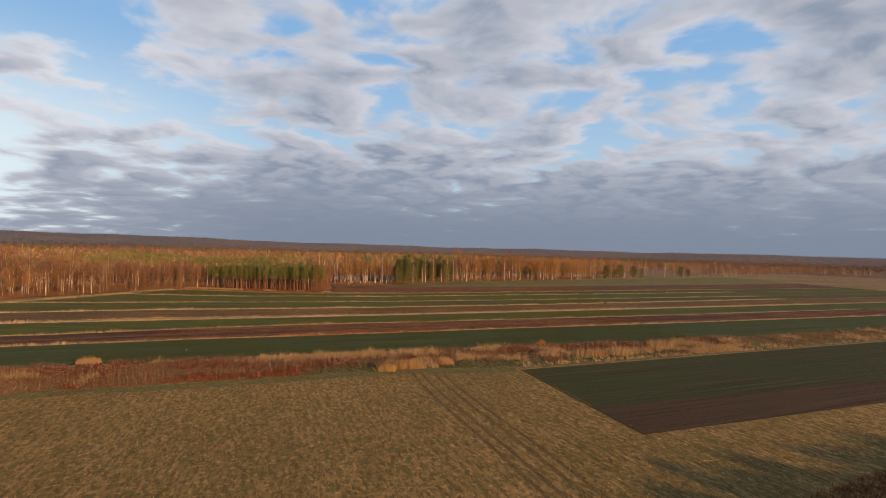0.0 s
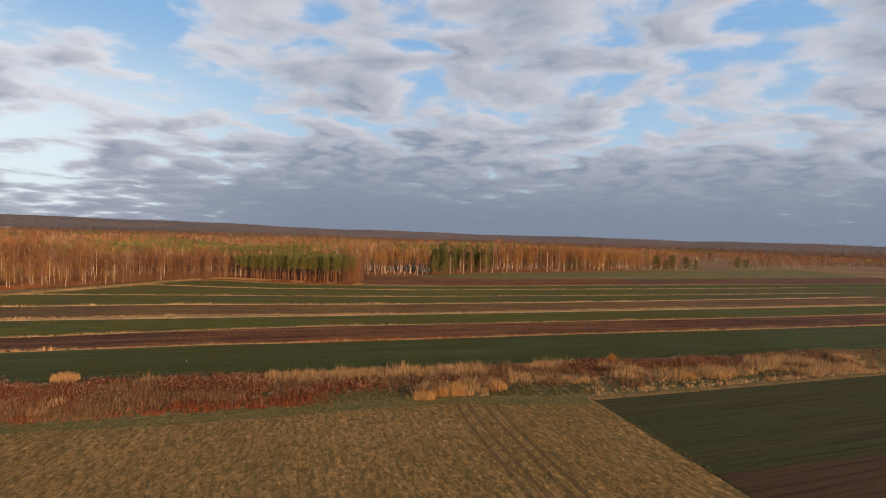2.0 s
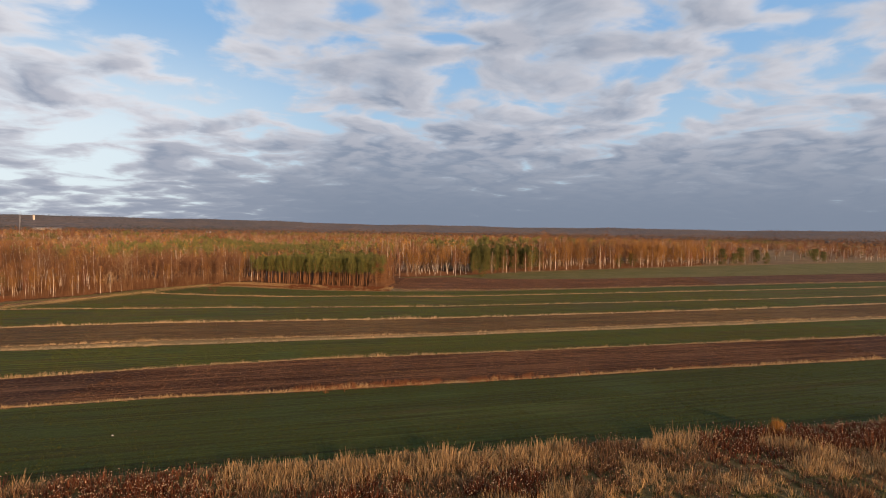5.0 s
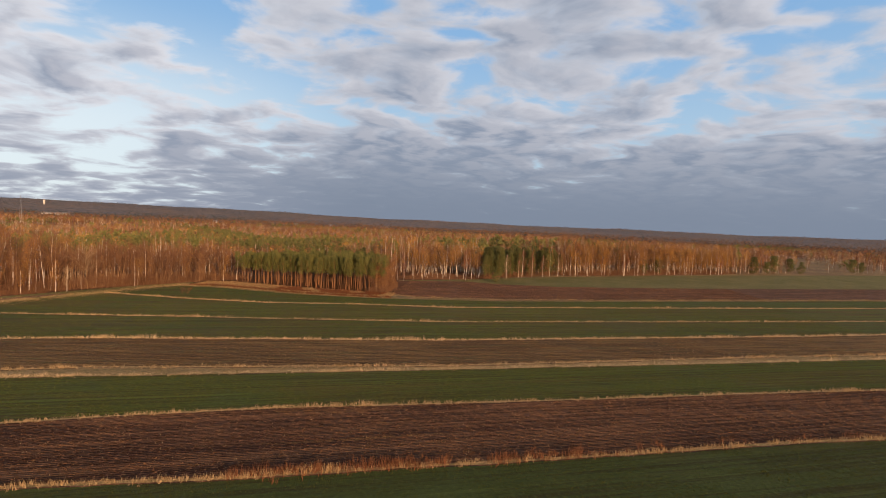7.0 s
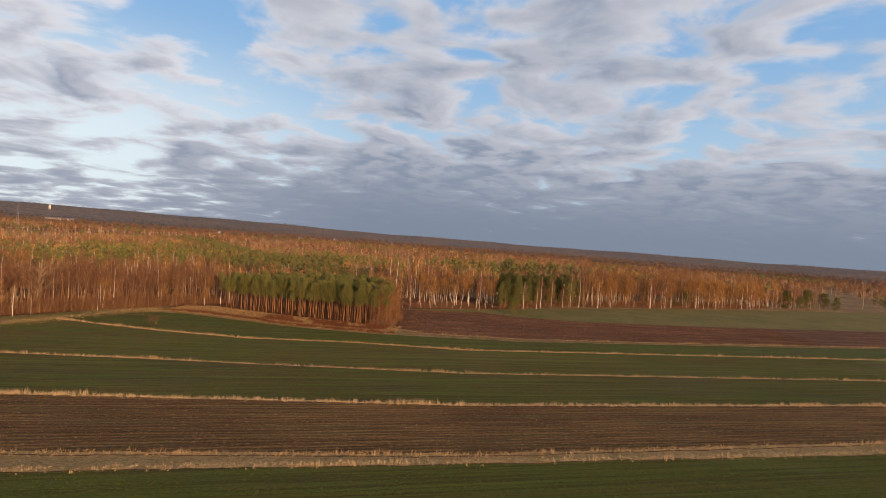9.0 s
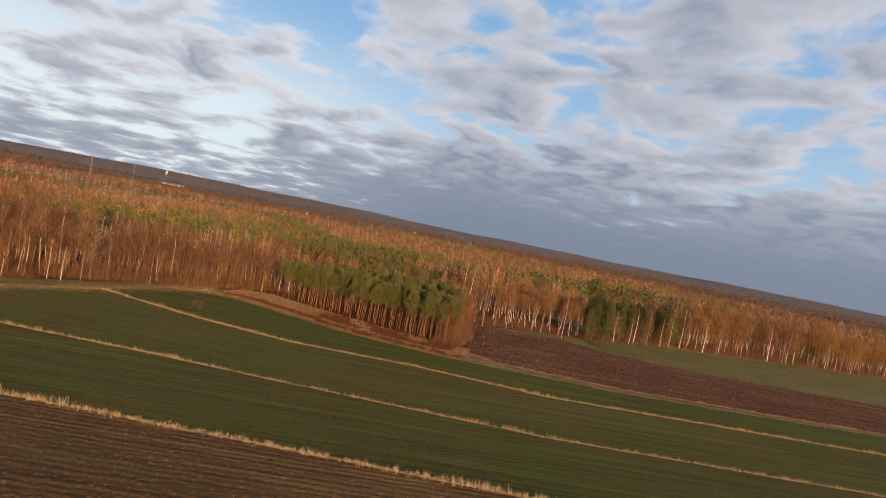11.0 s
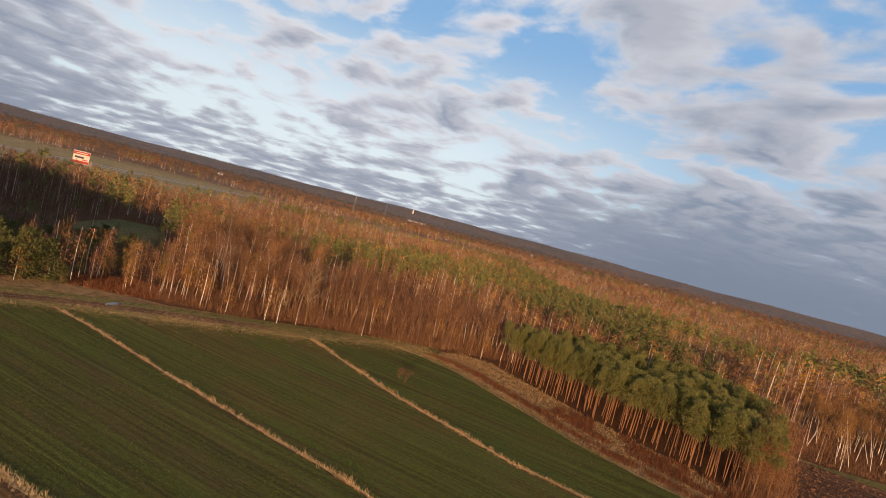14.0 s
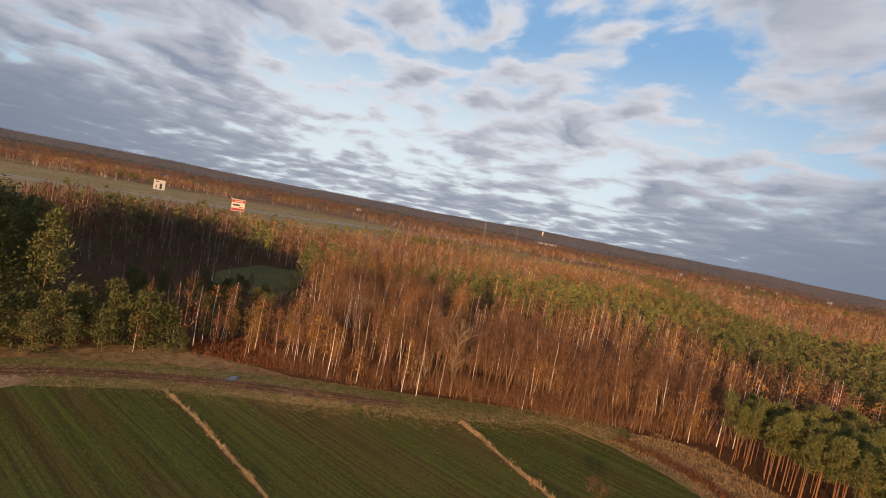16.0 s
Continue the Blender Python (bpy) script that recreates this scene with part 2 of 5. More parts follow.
M_DRY = rough_ground("dry_grass_ground", (0.44, 0.32, 0.155), (0.36, 0.26, 0.12), (0.25, 0.2, 0.08), 1.5, 0.3)
M_MEADOW = rough_ground("dry_meadow", (0.40, 0.29, 0.15), (0.30, 0.25, 0.10), (0.24, 0.20, 0.085), 0.16, 0.5)
M_DARKCROP = crop_field("thin_crop", (0.046, 0.060, 0.012), (0.062, 0.050, 0.014), (0.2, 0.15, 0.07), 0.55, 0.6)
M_BROWNCROP = crop_field("brown_thin_crop", (0.066, 0.045, 0.016), (0.085, 0.046, 0.021), (0.2, 0.14, 0.07), 0.5, 0.6)
M_GREEN_A = crop_field("winter_corn", (0.058, 0.080, 0.016), (0.078, 0.068, 0.018), (0.22, 0.18, 0.08), 0.62)
M_GREEN_B = crop_field("winter_corn_even", (0.080, 0.102, 0.015), (0.108, 0.088, 0.020), (0.25, 0.2, 0.09), 0.60)
M_GREEN_C = crop_field("winter_corn_rows", (0.079, 0.099, 0.016), (0.108, 0.086, 0.024), (0.25, 0.2, 0.09), 0.54, 0.9)
M_GREEN_D = crop_field("thin_winter_corn", (0.092, 0.108, 0.017), (0.132, 0.098, 0.027), (0.25, 0.19, 0.09), 0.55, 0.9)
M_PASTURE = rough_ground("olive_pasture", (0.17, 0.155, 0.05), (0.23, 0.19, 0.07), (0.13, 0.135, 0.036), 0.8, 0.3)
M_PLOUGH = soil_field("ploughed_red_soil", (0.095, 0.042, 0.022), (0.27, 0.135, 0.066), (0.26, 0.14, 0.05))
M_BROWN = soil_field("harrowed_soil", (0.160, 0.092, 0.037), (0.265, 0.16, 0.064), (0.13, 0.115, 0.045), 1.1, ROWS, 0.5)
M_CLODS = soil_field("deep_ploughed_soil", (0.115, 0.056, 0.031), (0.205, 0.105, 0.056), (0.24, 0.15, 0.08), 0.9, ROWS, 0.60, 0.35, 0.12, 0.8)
M_LANE = rough_ground("dirt_lane", (0.15, 0.095, 0.06), (0.21, 0.14, 0.09), (0.12, 0.085, 0.045), 1.5, 0.15)
M_TAN = stalk("tan_dry_grass", [(0.24, 0.145, 0.065), (0.52, 0.35, 0.17), (0.70, 0.50, 0.27)], 0.9, 0.25)
M_PALE = stalk("pale_straw", [(0.38, 0.26, 0.13), (0.58, 0.42, 0.23), (0.70, 0.54, 0.33)], 0.9, 0.25)
M_GOLDGRASS = stalk("golden_tussock", [(0.34, 0.19, 0.07), (0.48, 0.29, 0.115), (0.58, 0.38, 0.18)], 0.9, 0.25)
M_RUST = stalk("rusty_weeds", [(0.050, 0.018, 0.012), (0.115, 0.040, 0.022), (0.21, 0.078, 0.038)], 0.9, 0.1)
M_REDWEED = stalk("red_weeds", [(0.12, 0.035, 0.018), (0.21, 0.062, 0.028), (0.30, 0.11, 0.05)], 0.9, 0.1)
M_SEED = stalk("seed_heads", [(0.30, 0.19, 0.11), (0.46, 0.32, 0.20), (0.62, 0.46, 0.32)], 0.9, 0.1)
M_MIXWEED = stalk("brown_weeds", [(0.12, 0.065, 0.04), (0.22, 0.125, 0.065), (0.33, 0.2, 0.1)], 0.9, 0.15)
M_GREENWEED = stalk("grey_green_grass", [(0.09, 0.095, 0.035), (0.16, 0.15, 0.06), (0.26, 0.21, 0.1)], 0.9, 0.2)
M_BRACKEN = stalk("rusty_bracken", [(0.11, 0.048, 0.024), (0.22, 0.085, 0.038), (0.32, 0.145, 0.07)], 0.85, 0.2)
M_BIRCH = bark("birch_bark", (0.78, 0.69, 0.58), (0.07, 0.05, 0.04), 0.60)
M_PINEBARK = bark("pine_bark", (0.28, 0.14, 0.068), (0.16, 0.08, 0.045), 0.52, (2, 2, 1))
M_ALDERBARK = bark("alder_bark", (0.34, 0.205, 0.11), (0.11, 0.065, 0.038), 0.5, (2, 2, 1))
M_TWIG = stalk("brown_twigs", [(0.11, 0.058, 0.036), (0.185, 0.10, 0.06), (0.28, 0.16, 0.095)], 0.85, 0.0, 0.04)
M_ALDERTWIG = stalk("thicket_twigs", [(0.105, 0.052, 0.030), (0.175, 0.088, 0.048), (0.27, 0.15, 0.078)], 0.85, 0.0, 0.04)
M_TWIG_RED = stalk("reddish_twigs", [(0.15, 0.065, 0.045), (0.24, 0.105, 0.068), (0.32, 0.15, 0.095)], 0.85, 0.0, 0.04)
M_TWIG_PALE = stalk("pale_twigs", [(0.25, 0.165, 0.10), (0.36, 0.25, 0.15), (0.46, 0.33, 0.21)], 0.85, 0.0, 0.04)
M_TWIG_DARK = stalk("dark_twigs", [(0.07, 0.042, 0.03), (0.115, 0.07, 0.046), (0.17, 0.105, 0.066)], 0.85, 0.0, 0.04)
M_LEAF_ORANGE = stalk("orange_leaves", [(0.25, 0.115, 0.045), (0.38, 0.18, 0.06), (0.48, 0.26, 0.085)], 0.7, 0.3, 0.04)
M_LEAF_GOLD = stalk("golden_leaves", [(0.36, 0.17, 0.045), (0.48, 0.25, 0.06), (0.56, 0.33, 0.09)], 0.7, 0.3, 0.04)
M_LEAF_BROWN = stalk("brown_leaves", [(0.17, 0.085, 0.045), (0.25, 0.13, 0.065), (0.33, 0.19, 0.095)], 0.7, 0.2, 0.04)
M_NEEDLE = stalk("pine_needles", [(0.102, 0.115, 0.037), (0.172, 0.176, 0.057), (0.265, 0.25, 0.083)], 0.7, 0.2, 0.3)
M_NEEDLE_DARK = stalk("dark_needles", [(0.075, 0.085, 0.030), (0.13, 0.134, 0.046), (0.21, 0.20, 0.07)], 0.7, 0.15, 0.3)
# bluish grey tint stands in for haze over the hill pines
M_NEEDLE_FAR = stalk("hazed_far_needles", [(0.045, 0.055, 0.055), (0.07, 0.08, 0.078), (0.10, 0.105, 0.10)], 0.8, 0.0, 0.02)

# ---- the plan: lines that part the strips of land, as x, y ----
LINES = {
    "scrub_front": [(-200, 28), (-68, 74), (-27, 87), (-3, 95), (22, 98), (47, 106.5), (146, 141.5), (420, 236)],
    "scrub_back": [(-200, 50), (-71, 94), (-37, 105), (-4, 113.5), (29, 123.5), (72, 136), (190, 176), (420, 258)],
    "one": [(-178, 84), (-88, 115), (-58, 126), (-38, 131.6), (-27, 135.4), (-13, 139.8), (0, 144), (33, 155.3), (86, 171.5), (420, 281)],
    "two": [(-176, 103), (-100, 127.5), (-73, 140), (-61, 145), (-42, 152.3), (-22, 158.3), (2, 165.8), (42, 179), (85, 192), (420, 307)],
    "three": [(-174, 127), (-120, 146), (-80, 159), (-19, 179), (60, 206), (128, 230), (420, 335)],
    "three_far": [(-173, 130), (-120, 149.5), (-84, 163), (-19, 181.4), (62, 211), (128, 233), (420, 339)],
    "four": [(-171, 155), (-141, 167.5), (-102, 182), (-64.5, 192.3), (-21, 204), (82, 240), (152, 267), (420, 368)],
    "five": [(-164.5, 193.5), (-152, 197.2), (-123, 203.9), (-95, 211), (-77, 214.8), (-23, 227.5), (102, 270), (420, 386)],
    "six": [(-145.5, 240), (-114, 238.6), (-86, 240.6), (-57, 248.7), (-25, 253.5), (128, 309), (420, 424)],
    "seven": [(-141, 261.5), (-131, 265.5), (-120, 267), (-84, 262.3), (-55, 264.5), (-40, 268), (-7, 276), (61, 303), (148, 339), (420, 449)],
    "plough_front": [(-53, 277), (-40, 273), (-7, 280), (61, 306), (148, 342), (420, 452)],
    "plough_back": [(-58, 325), (-24, 338), (-9, 334), (21, 337), (80, 358), (220, 419), (420, 506)],
    "green_back": [(-8, 362), (31, 392), (164, 478), (283, 545), (420, 620)],
}


def line_at(name, s):
    """The point a share s of the way along a line, in x."""
    k = LINES[name]
    xs, ys = [p[0] for p in k], [p[1] for p in k]
    x = xs[0] + (xs[-1] - xs[0]) * s
    return np.stack([x, np.interp(x, xs, ys)], -1)


def line_y(name, x):
    k = LINES[name]
    return np.interp(x, [p[0] for p in k], [p[1] for p in k])


def ground_z(x, y):
    """The lie of the land: level near by, a long low rise to wooded hills at the horizon."""
    x, y = np.asarray(x, float), np.asarray(y, float)
    r = np.hypot(x + 20, y - 100)
    az = np.degrees(np.arctan2(-(x + 20), y - 100))
    top = 52 + 22 * np.exp(-((az - 38) / 20) ** 2) + 3 * np.sin(az * 0.31) + 2 * np.sin(az * 0.83 + 1)
    f = np.clip((r - 2700) / 1300, 0, 1)
    return top * f * f * (3 - 2 * f)


def mesh_of(name, verts, faces, mats, index=None, smooth=False):
    me = bpy.data.meshes.new(name)
    me.from_pydata(np.asarray(verts).tolist(), [], faces.tolist() if isinstance(faces, np.ndarray) else faces)
    for m in (mats if isinstance(mats, (list, tuple)) else [mats]):
        me.materials.append(m)
    if index is not None:
        me.polygons.foreach_set("material_index", np.asarray(index, np.int32))
    if smooth:
        me.polygons.foreach_set("use_smooth", np.ones(len(me.polygons), bool))
    me.update()
    return me


def setting(name, me, label, kind="structure", category=""):
    return tagged(new(name, me), label, category or name.replace("_", " "), "", kind)


def grid_mesh(name, a, b, mat, z, rows=6, lumps=0.0, seed=0):
    """A sheet between two rows of points a and b (n x 2)."""
    rng = np.random.default_rng(seed)
    n = len(a)
    t = np.linspace(0, 1, rows)[:, None, None]
    p = a[None] * (1 - t) + b[None] * t
    v = np.concatenate([p.reshape(-1, 2), np.full((n * rows, 1), z)], 1)
    v[:, 2] += rng.uniform(0, lumps, len(v)) if lumps else 0
    i = np.arange(n - 1)[None] + n * np.arange(rows - 1)[:, None]
    i = i.ravel()
    f = np.stack([i, i + 1, i + 1 + n, i + n], 1)
    return mesh_of(name, v, f, mat, smooth=True)


def strip(name, near, far, mat, label, z=0.03, n=90, category="field", inset=0.0):
    s = np.linspace(0, 1, n)
    a, b = line_at(near, s), line_at(far, s)
    a[:, 1] += inset
    return setting(name, grid_mesh(name, a, b, mat, z), label, category=category)


def polygon(name, pts, mat, label, z=0.03, category=""):
    v = [(x, y, z) for x, y in pts]
    return setting(name, mesh_of(name, v, [list(range(len(v)))], mat), label, category=category)


# ---- ground: one sheet to the horizon ----
def build_ground():
    rings = np.concatenate([np.linspace(0, 1500, 16), np.linspace(1600, 4000, 25), [4200, 4700]])
    az = np.linspace(0, 2 * np.pi, 181)[:-1]
    R, A = np.meshgrid(rings[1:], az, indexing="ij")
    x, y = -20 - R * np.sin(A), 100 + R * np.cos(A)
    z = ground_z(x, y)
    z = np.where(R > 4100, z - (R - 4000) * 0.09, z)
    v = np.concatenate([[[-20, 100, 0]], np.stack([x.ravel(), y.ravel(), z.ravel()], 1)])
    n = len(az)
    faces = [[0, 1 + j, 1 + (j + 1) % n] for j in range(n)]
    for i in range(len(rings) - 2):
        for j in range(n):
            p, q = 1 + i * n + j, 1 + i * n + (j + 1) % n
            faces.append([p, p + n, q + n, q])
    ring = np.concatenate([np.zeros(n), np.repeat(rings[1:-1], n)])
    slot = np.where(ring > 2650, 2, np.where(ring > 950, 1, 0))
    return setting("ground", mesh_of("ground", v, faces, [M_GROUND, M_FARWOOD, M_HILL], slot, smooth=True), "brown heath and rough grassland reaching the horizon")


build_ground()
polygon("stubble_field", [(-200, -60), (200, -60), (200, 108), (146, 141), (47, 106), (22, 97.6), (-3, 94.6), (-27, 86.6), (-68, 73.6), (-200, 27.5)],
        M_STUBBLE, "mown tan and olive stubble field with wheel tracks", 0.02, "field")
polygon("thin_crop_field", [(31.7, 58.4), (84, 75), (200, 112), (420, 190), (420, 234), (146, 140.2), (47, 105), (21.8, 96.2)],
        M_DARKCROP, "dark green field of thin crop turning brown at one side", 0.05, "field")
polygon("bare_crop_field", [(31.7, 58.4), (84, 75), (200, 112), (420, 190), (420, 204), (200, 124), (86, 87), (28.9, 70.5)],
        M_BROWNCROP, "brown poorly grown margin of the dark green field", 0.06, "field")
edge_x = np.linspace(-200, 21, 80)
edge_far = np.stack([edge_x, line_y("scrub_front", edge_x) + 0.2], 1)
edge_near = np.stack([edge_x, line_y("scrub_front", edge_x) - 3.4 - 0.5 * np.sin(edge_x * 0.13)], 1)
setting("mown_edge", grid_mesh("mown_edge", edge_near, edge_far, M_PASTURE, 0.026), "olive green mown grass along the edge of the stubble", category="grass strip")
strip("scrub_ground", "scrub_front", "scrub_back", M_VERGE, "rough fallow ground under tall dry weeds", 0.03, category="fallow strip")
strip("green_field", "scrub_back", "one", M_GREEN_A, "dark green strip of young winter corn")
strip("ploughed_field", "one", "two", M_PLOUGH, "reddish brown ploughed strip with furrows along it")
strip("green_field", "two", "three", M_GREEN_B, "even green strip of young winter corn")
strip("grass_balk", "three", "three_far", M_DRY, "tan dry grass balk between two strips", 0.035, category="balk")
strip("harrowed_field", "three_far", "four", M_BROWN, "brown harrowed strip with dark wheel furrows")
strip("green_field", "four", "five", M_GREEN_C, "green winter corn in drilled rows with thin places")
strip("green_field", "five", "six", M_GREEN_D, "green to brownish strip of young corn")
strip("green_field", "six", "seven", M_GREEN_B, "narrow bright green strip of corn before the pine grove")
strip("ploughed_field", "plough_front", "plough_back", M_CLODS, "dark brown deep ploughed field with heavy clods", 0.05)
strip("meadow", "plough_back", "green_back", M_PASTURE, "olive green meadow behind the ploughed field", 0.028)


# ---- building blocks for plants ----
def join(parts):
    """Joins (verts, faces) pairs of triangles."""
    v, f, n = [], [], 0
    for a, b in parts:
        v.append(a)
        f.append(b + n)
        n += len(a)
    return np.concatenate(v), np.concatenate(f)


def tube(path, radii, sides=5):
    path, radii = np.asarray(path, float), np.asarray(radii, float)
    d = np.gradient(path, axis=0)
    d /= np.linalg.norm(d, axis=1)[:, None] + 1e-9
    ref = np.where(np.abs(d[:, 2:3]) > 0.9, [[1.0, 0, 0]], [[0, 0, 1.0]])
    u = np.cross(d, ref)
    u /= np.linalg.norm(u, axis=1)[:, None] + 1e-9
    w = np.cross(d, u)
    a = np.arange(sides) * 2 * np.pi / sides
    v = path[:, None] + radii[:, None, None] * (np.cos(a)[None, :, None] * u[:, None] + np.sin(a)[None, :, None] * w[:, None])
    m = len(path)
    i, j = np.meshgrid(np.arange(m - 1), np.arange(sides), indexing="ij")
    p, q = i * sides + j, i * sides + (j + 1) % sides
    f = np.concatenate([np.stack([p, q, q + sides], -1).reshape(-1, 3), np.stack([p, q + sides, p + sides], -1).reshape(-1, 3)])
    return v.reshape(-1, 3), f


def slivers(base, way, length, width, rng):
    """A thin triangle from each base along each way."""
    n = len(base)
    side = rng.normal(size=(n, 3))
    side -= (side * way).sum(1)[:, None] * way
    side /= np.linalg.norm(side, axis=1)[:, None] + 1e-9
    length, width = np.broadcast_to(length, n)[:, None], np.broadcast_to(width, n)[:, None]
    v = np.stack([base - side * width / 2, base + side * width / 2, base + way * length], 1).reshape(-1, 3)
    return v, np.arange(3 * n).reshape(-1, 3)


def unit(v):
    return v / (np.linalg.norm(v, axis=-1, keepdims=True) + 1e-9)


def leaf_bits(centres, size, rng):
    n = len(centres)
    return slivers(centres - 0.3, unit(rng.normal(size=(n, 3)) + [0, 0, 0.3]), size * rng.uniform(0.7, 1.5, n), size * rng.uniform(0.7, 1.2, n), rng)


def broadleaf(seed, h, spread, base, limbs, twigs, leaves, leaf_size=0.26, lean=0.04, stems=1, trunk_r=0.0068, twig_w=0.05):
    """Trunk, branches and leaves (verts, faces) of a slender tree, foot at the origin."""
    rng = np.random.default_rng(seed)
    trunk, wood, tips = [], [], []
    for s in range(stems):
        tilt = rng.normal(0, lean + 0.10 * (stems > 1), 2)
        z = np.linspace(0, h * rng.uniform(0.88, 1.0), 7)
        wob = np.cumsum(rng.normal(0, 0.012 * h, (7, 2)), 0) * np.linspace(0, 1, 7)[:, None]
        path = np.concatenate([z[:, None] * tilt + wob + (rng.normal(0, 0.35, 2) if stems > 1 else 0), z[:, None]], 1)
        r = h * trunk_r * (1 - 0.93 * (z / z[-1]) ** 0.8)
        trunk.append(tube(path, r, 6))
        for _ in range(limbs // stems):
            t = rng.uniform(base, 0.96)
            o = np.array([np.interp(t * z[-1], z, path[:, i]) for i in range(3)])
            a = rng.uniform(0, 2 * np.pi)
            length = spread * (0.35 + 0.9 * (1 - ((t - base) / (1 - base) - 0.25) ** 2)) * rng.uniform(0.6, 1.1) * (1.15 - 0.7 * max(0, t - 0.6))
            rise = rng.uniform(0.7, 1.5)
            d1 = unit(np.array([math.cos(a), math.sin(a), rise]))
            d2 = unit(np.array([math.cos(a), math.sin(a), rise * 0.6]))
            p1 = o + d1 * length * 0.55
            p2 = p1 + d2 * length * 0.5
            wood.append(tube([o, p1, p2], [h * 0.0035, h * 0.0022, 0.006], 3))
            tips += [o + (p1 - o) * rng.uniform(0.4, 1), p1, p2, p1 + (p2 - p1) * rng.uniform(0, 1)]
    tips = np.array(tips)
    pick = tips[rng.integers(0, len(tips), twigs)] + rng.normal(0, 0.16 * spread, (twigs, 3))
    way = unit(np.concatenate([rng.normal(0, 0.6, (twigs, 2)), rng.uniform(-0.3, 1.3, (twigs, 1))], 1))
    wood.append(slivers(pick, way, rng.uniform(0.7, 1.9, twigs), twig_w, rng))
    out = [join(trunk), join(wood)]
    if leaves:
        c = tips[rng.integers(0, len(tips), leaves)] + rng.normal(0, 0.24 * spread, (leaves, 3))
        out.append(leaf_bits(c, leaf_size, rng))
    return out


def conifer(seed, h, spread, base, clumps, needles, round_top=0.5, needle=0.55):
    """Scots pine: bare trunk, tufted crown."""
    rng = np.random.default_rng(seed)
    z = np.linspace(0, h * 0.97, 6)
    tilt = rng.normal(0, 0.02, 2)
    path = np.concatenate([z[:, None] * tilt + rng.normal(0, 0.05, (6, 2)) * np.linspace(0, 1, 6)[:, None], z[:, None]], 1)
    trunk = tube(path, h * 0.0072 * (1 - 0.88 * z / z[-1]), 6)
    wood, need = [], []
    for i in range(clumps):
        t = base + (1 - base) * rng.uniform(0, 1) ** 0.8
        q = (t - base) / (1 - base)
        a = rng.uniform(0, 2 * np.pi)
        out = spread * (1 - q ** 2.2) ** round_top * rng.uniform(0.35, 1.0) * (0.55 + 0.45 * min(1, q * 3))
        o = np.array([*(t * h * tilt), t * h * 0.95])
        c = o + np.array([math.cos(a) * out, math.sin(a) * out, rng.uniform(0.05, 0.45) * out])
        if i % 2 == 0 and out > 0.4:
            wood.append(tube([o, (o + c) / 2 + [0, 0, -0.1], c], [0.035, 0.025, 0.01], 3))
        puff = rng.normal(size=(needles, 3))
        puff = unit(puff) * (rng.uniform(0.15, 1.0, (needles, 1)) ** 0.5) * 0.34 * spread
        way = unit(puff * 2.0 / spread + rng.normal(0, 0.35, (needles, 3)) + [0, 0, 0.45])
        need.append(slivers(c + puff * [1, 1, 0.7], way, rng.uniform(0.6, 1.2, needles) * needle, needle * 0.46, rng))
    for _ in range(5):
        t = rng.uniform(0.3, 1) * base
        a = rng.uniform(0, 2 * np.pi)
        o = np.array([*(t * h * tilt), t * h])
        wood.append(tube([o, o + np.array([math.cos(a), math.sin(a), 0.1]) * rng.uniform(0.4, 1.1)], [0.025, 0.008], 3))
    return [join([trunk] + wood), join(need)]


PART_NAMES = ("trunk", "crown", "foliage")


def tree_thing(name, made, mats, label, category, group, names=PART_NAMES):
    root = tagged(new(name), label, category, group)
    for part_name, (v, f), m in zip(names, made, mats):
        me = mesh_of(name + "_" + part_name, v, f, m)
        ob = new(part_name, me)
        ob.parent = root
    return root


class Planter:
    """Kinds of trees, each with a few shapes; the first of each shape is built, the rest are copies."""

    def __init__(self):
        self.made = {}

    def plant(self, key, makers, x, y, size, turn, tilt=(0, 0)):
        shape = makers[int(abs(x * 7.3 + y * 3.1)) % len(makers)]
        at = Matrix.Translation((x, y, 0)) @ Euler((tilt[0], tilt[1], turn)).to_matrix().to_4x4()
        slot = (key, makers.index(shape))
        if slot not in self.made:
            self.made[slot] = shape()
            ob = self.made[slot]
            ob.matrix_basis = at @ Matrix.Scale(size, 4)
            return ob
        src = self.made[slot]
        ob = copy_thing(src, at)
        ob.scale = (size, size, size * random.uniform(0.94, 1.06))
        return ob


PL = Planter()
rng0 = np.random.default_rng(5)


def inside(pts, poly):
    pts = np.asarray(pts, float)
    x, y = pts[..., 0], pts[..., 1]
    res = np.zeros(x.shape, bool)
    n = len(poly)
    for i in range(n):
        (x1, y1), (x2, y2) = poly[i], poly[(i + 1) % n]
        c = ((y1 > y) != (y2 > y)) & (x < (x2 - x1) * (y - y1) / (y2 - y1 + 1e-12) + x1)
        res ^= c
    return res


def scatter(poly, gap, seed, jitter=0.42):
    """Points about gap metres apart within a polygon."""
    rng = np.random.default_rng(seed)
    p = np.array(poly, float)
    xs = np.arange(p[:, 0].min(), p[:, 0].max(), gap)
    ys = np.arange(p[:, 1].min(), p[:, 1].max(), gap * 0.87)
    g = np.array([(x + (j % 2) * gap / 2, y) for j, y in enumerate(ys) for x in xs])
    g = g + rng.uniform(-jitter, jitter, g.shape) * gap
    return g[inside(g, poly)]


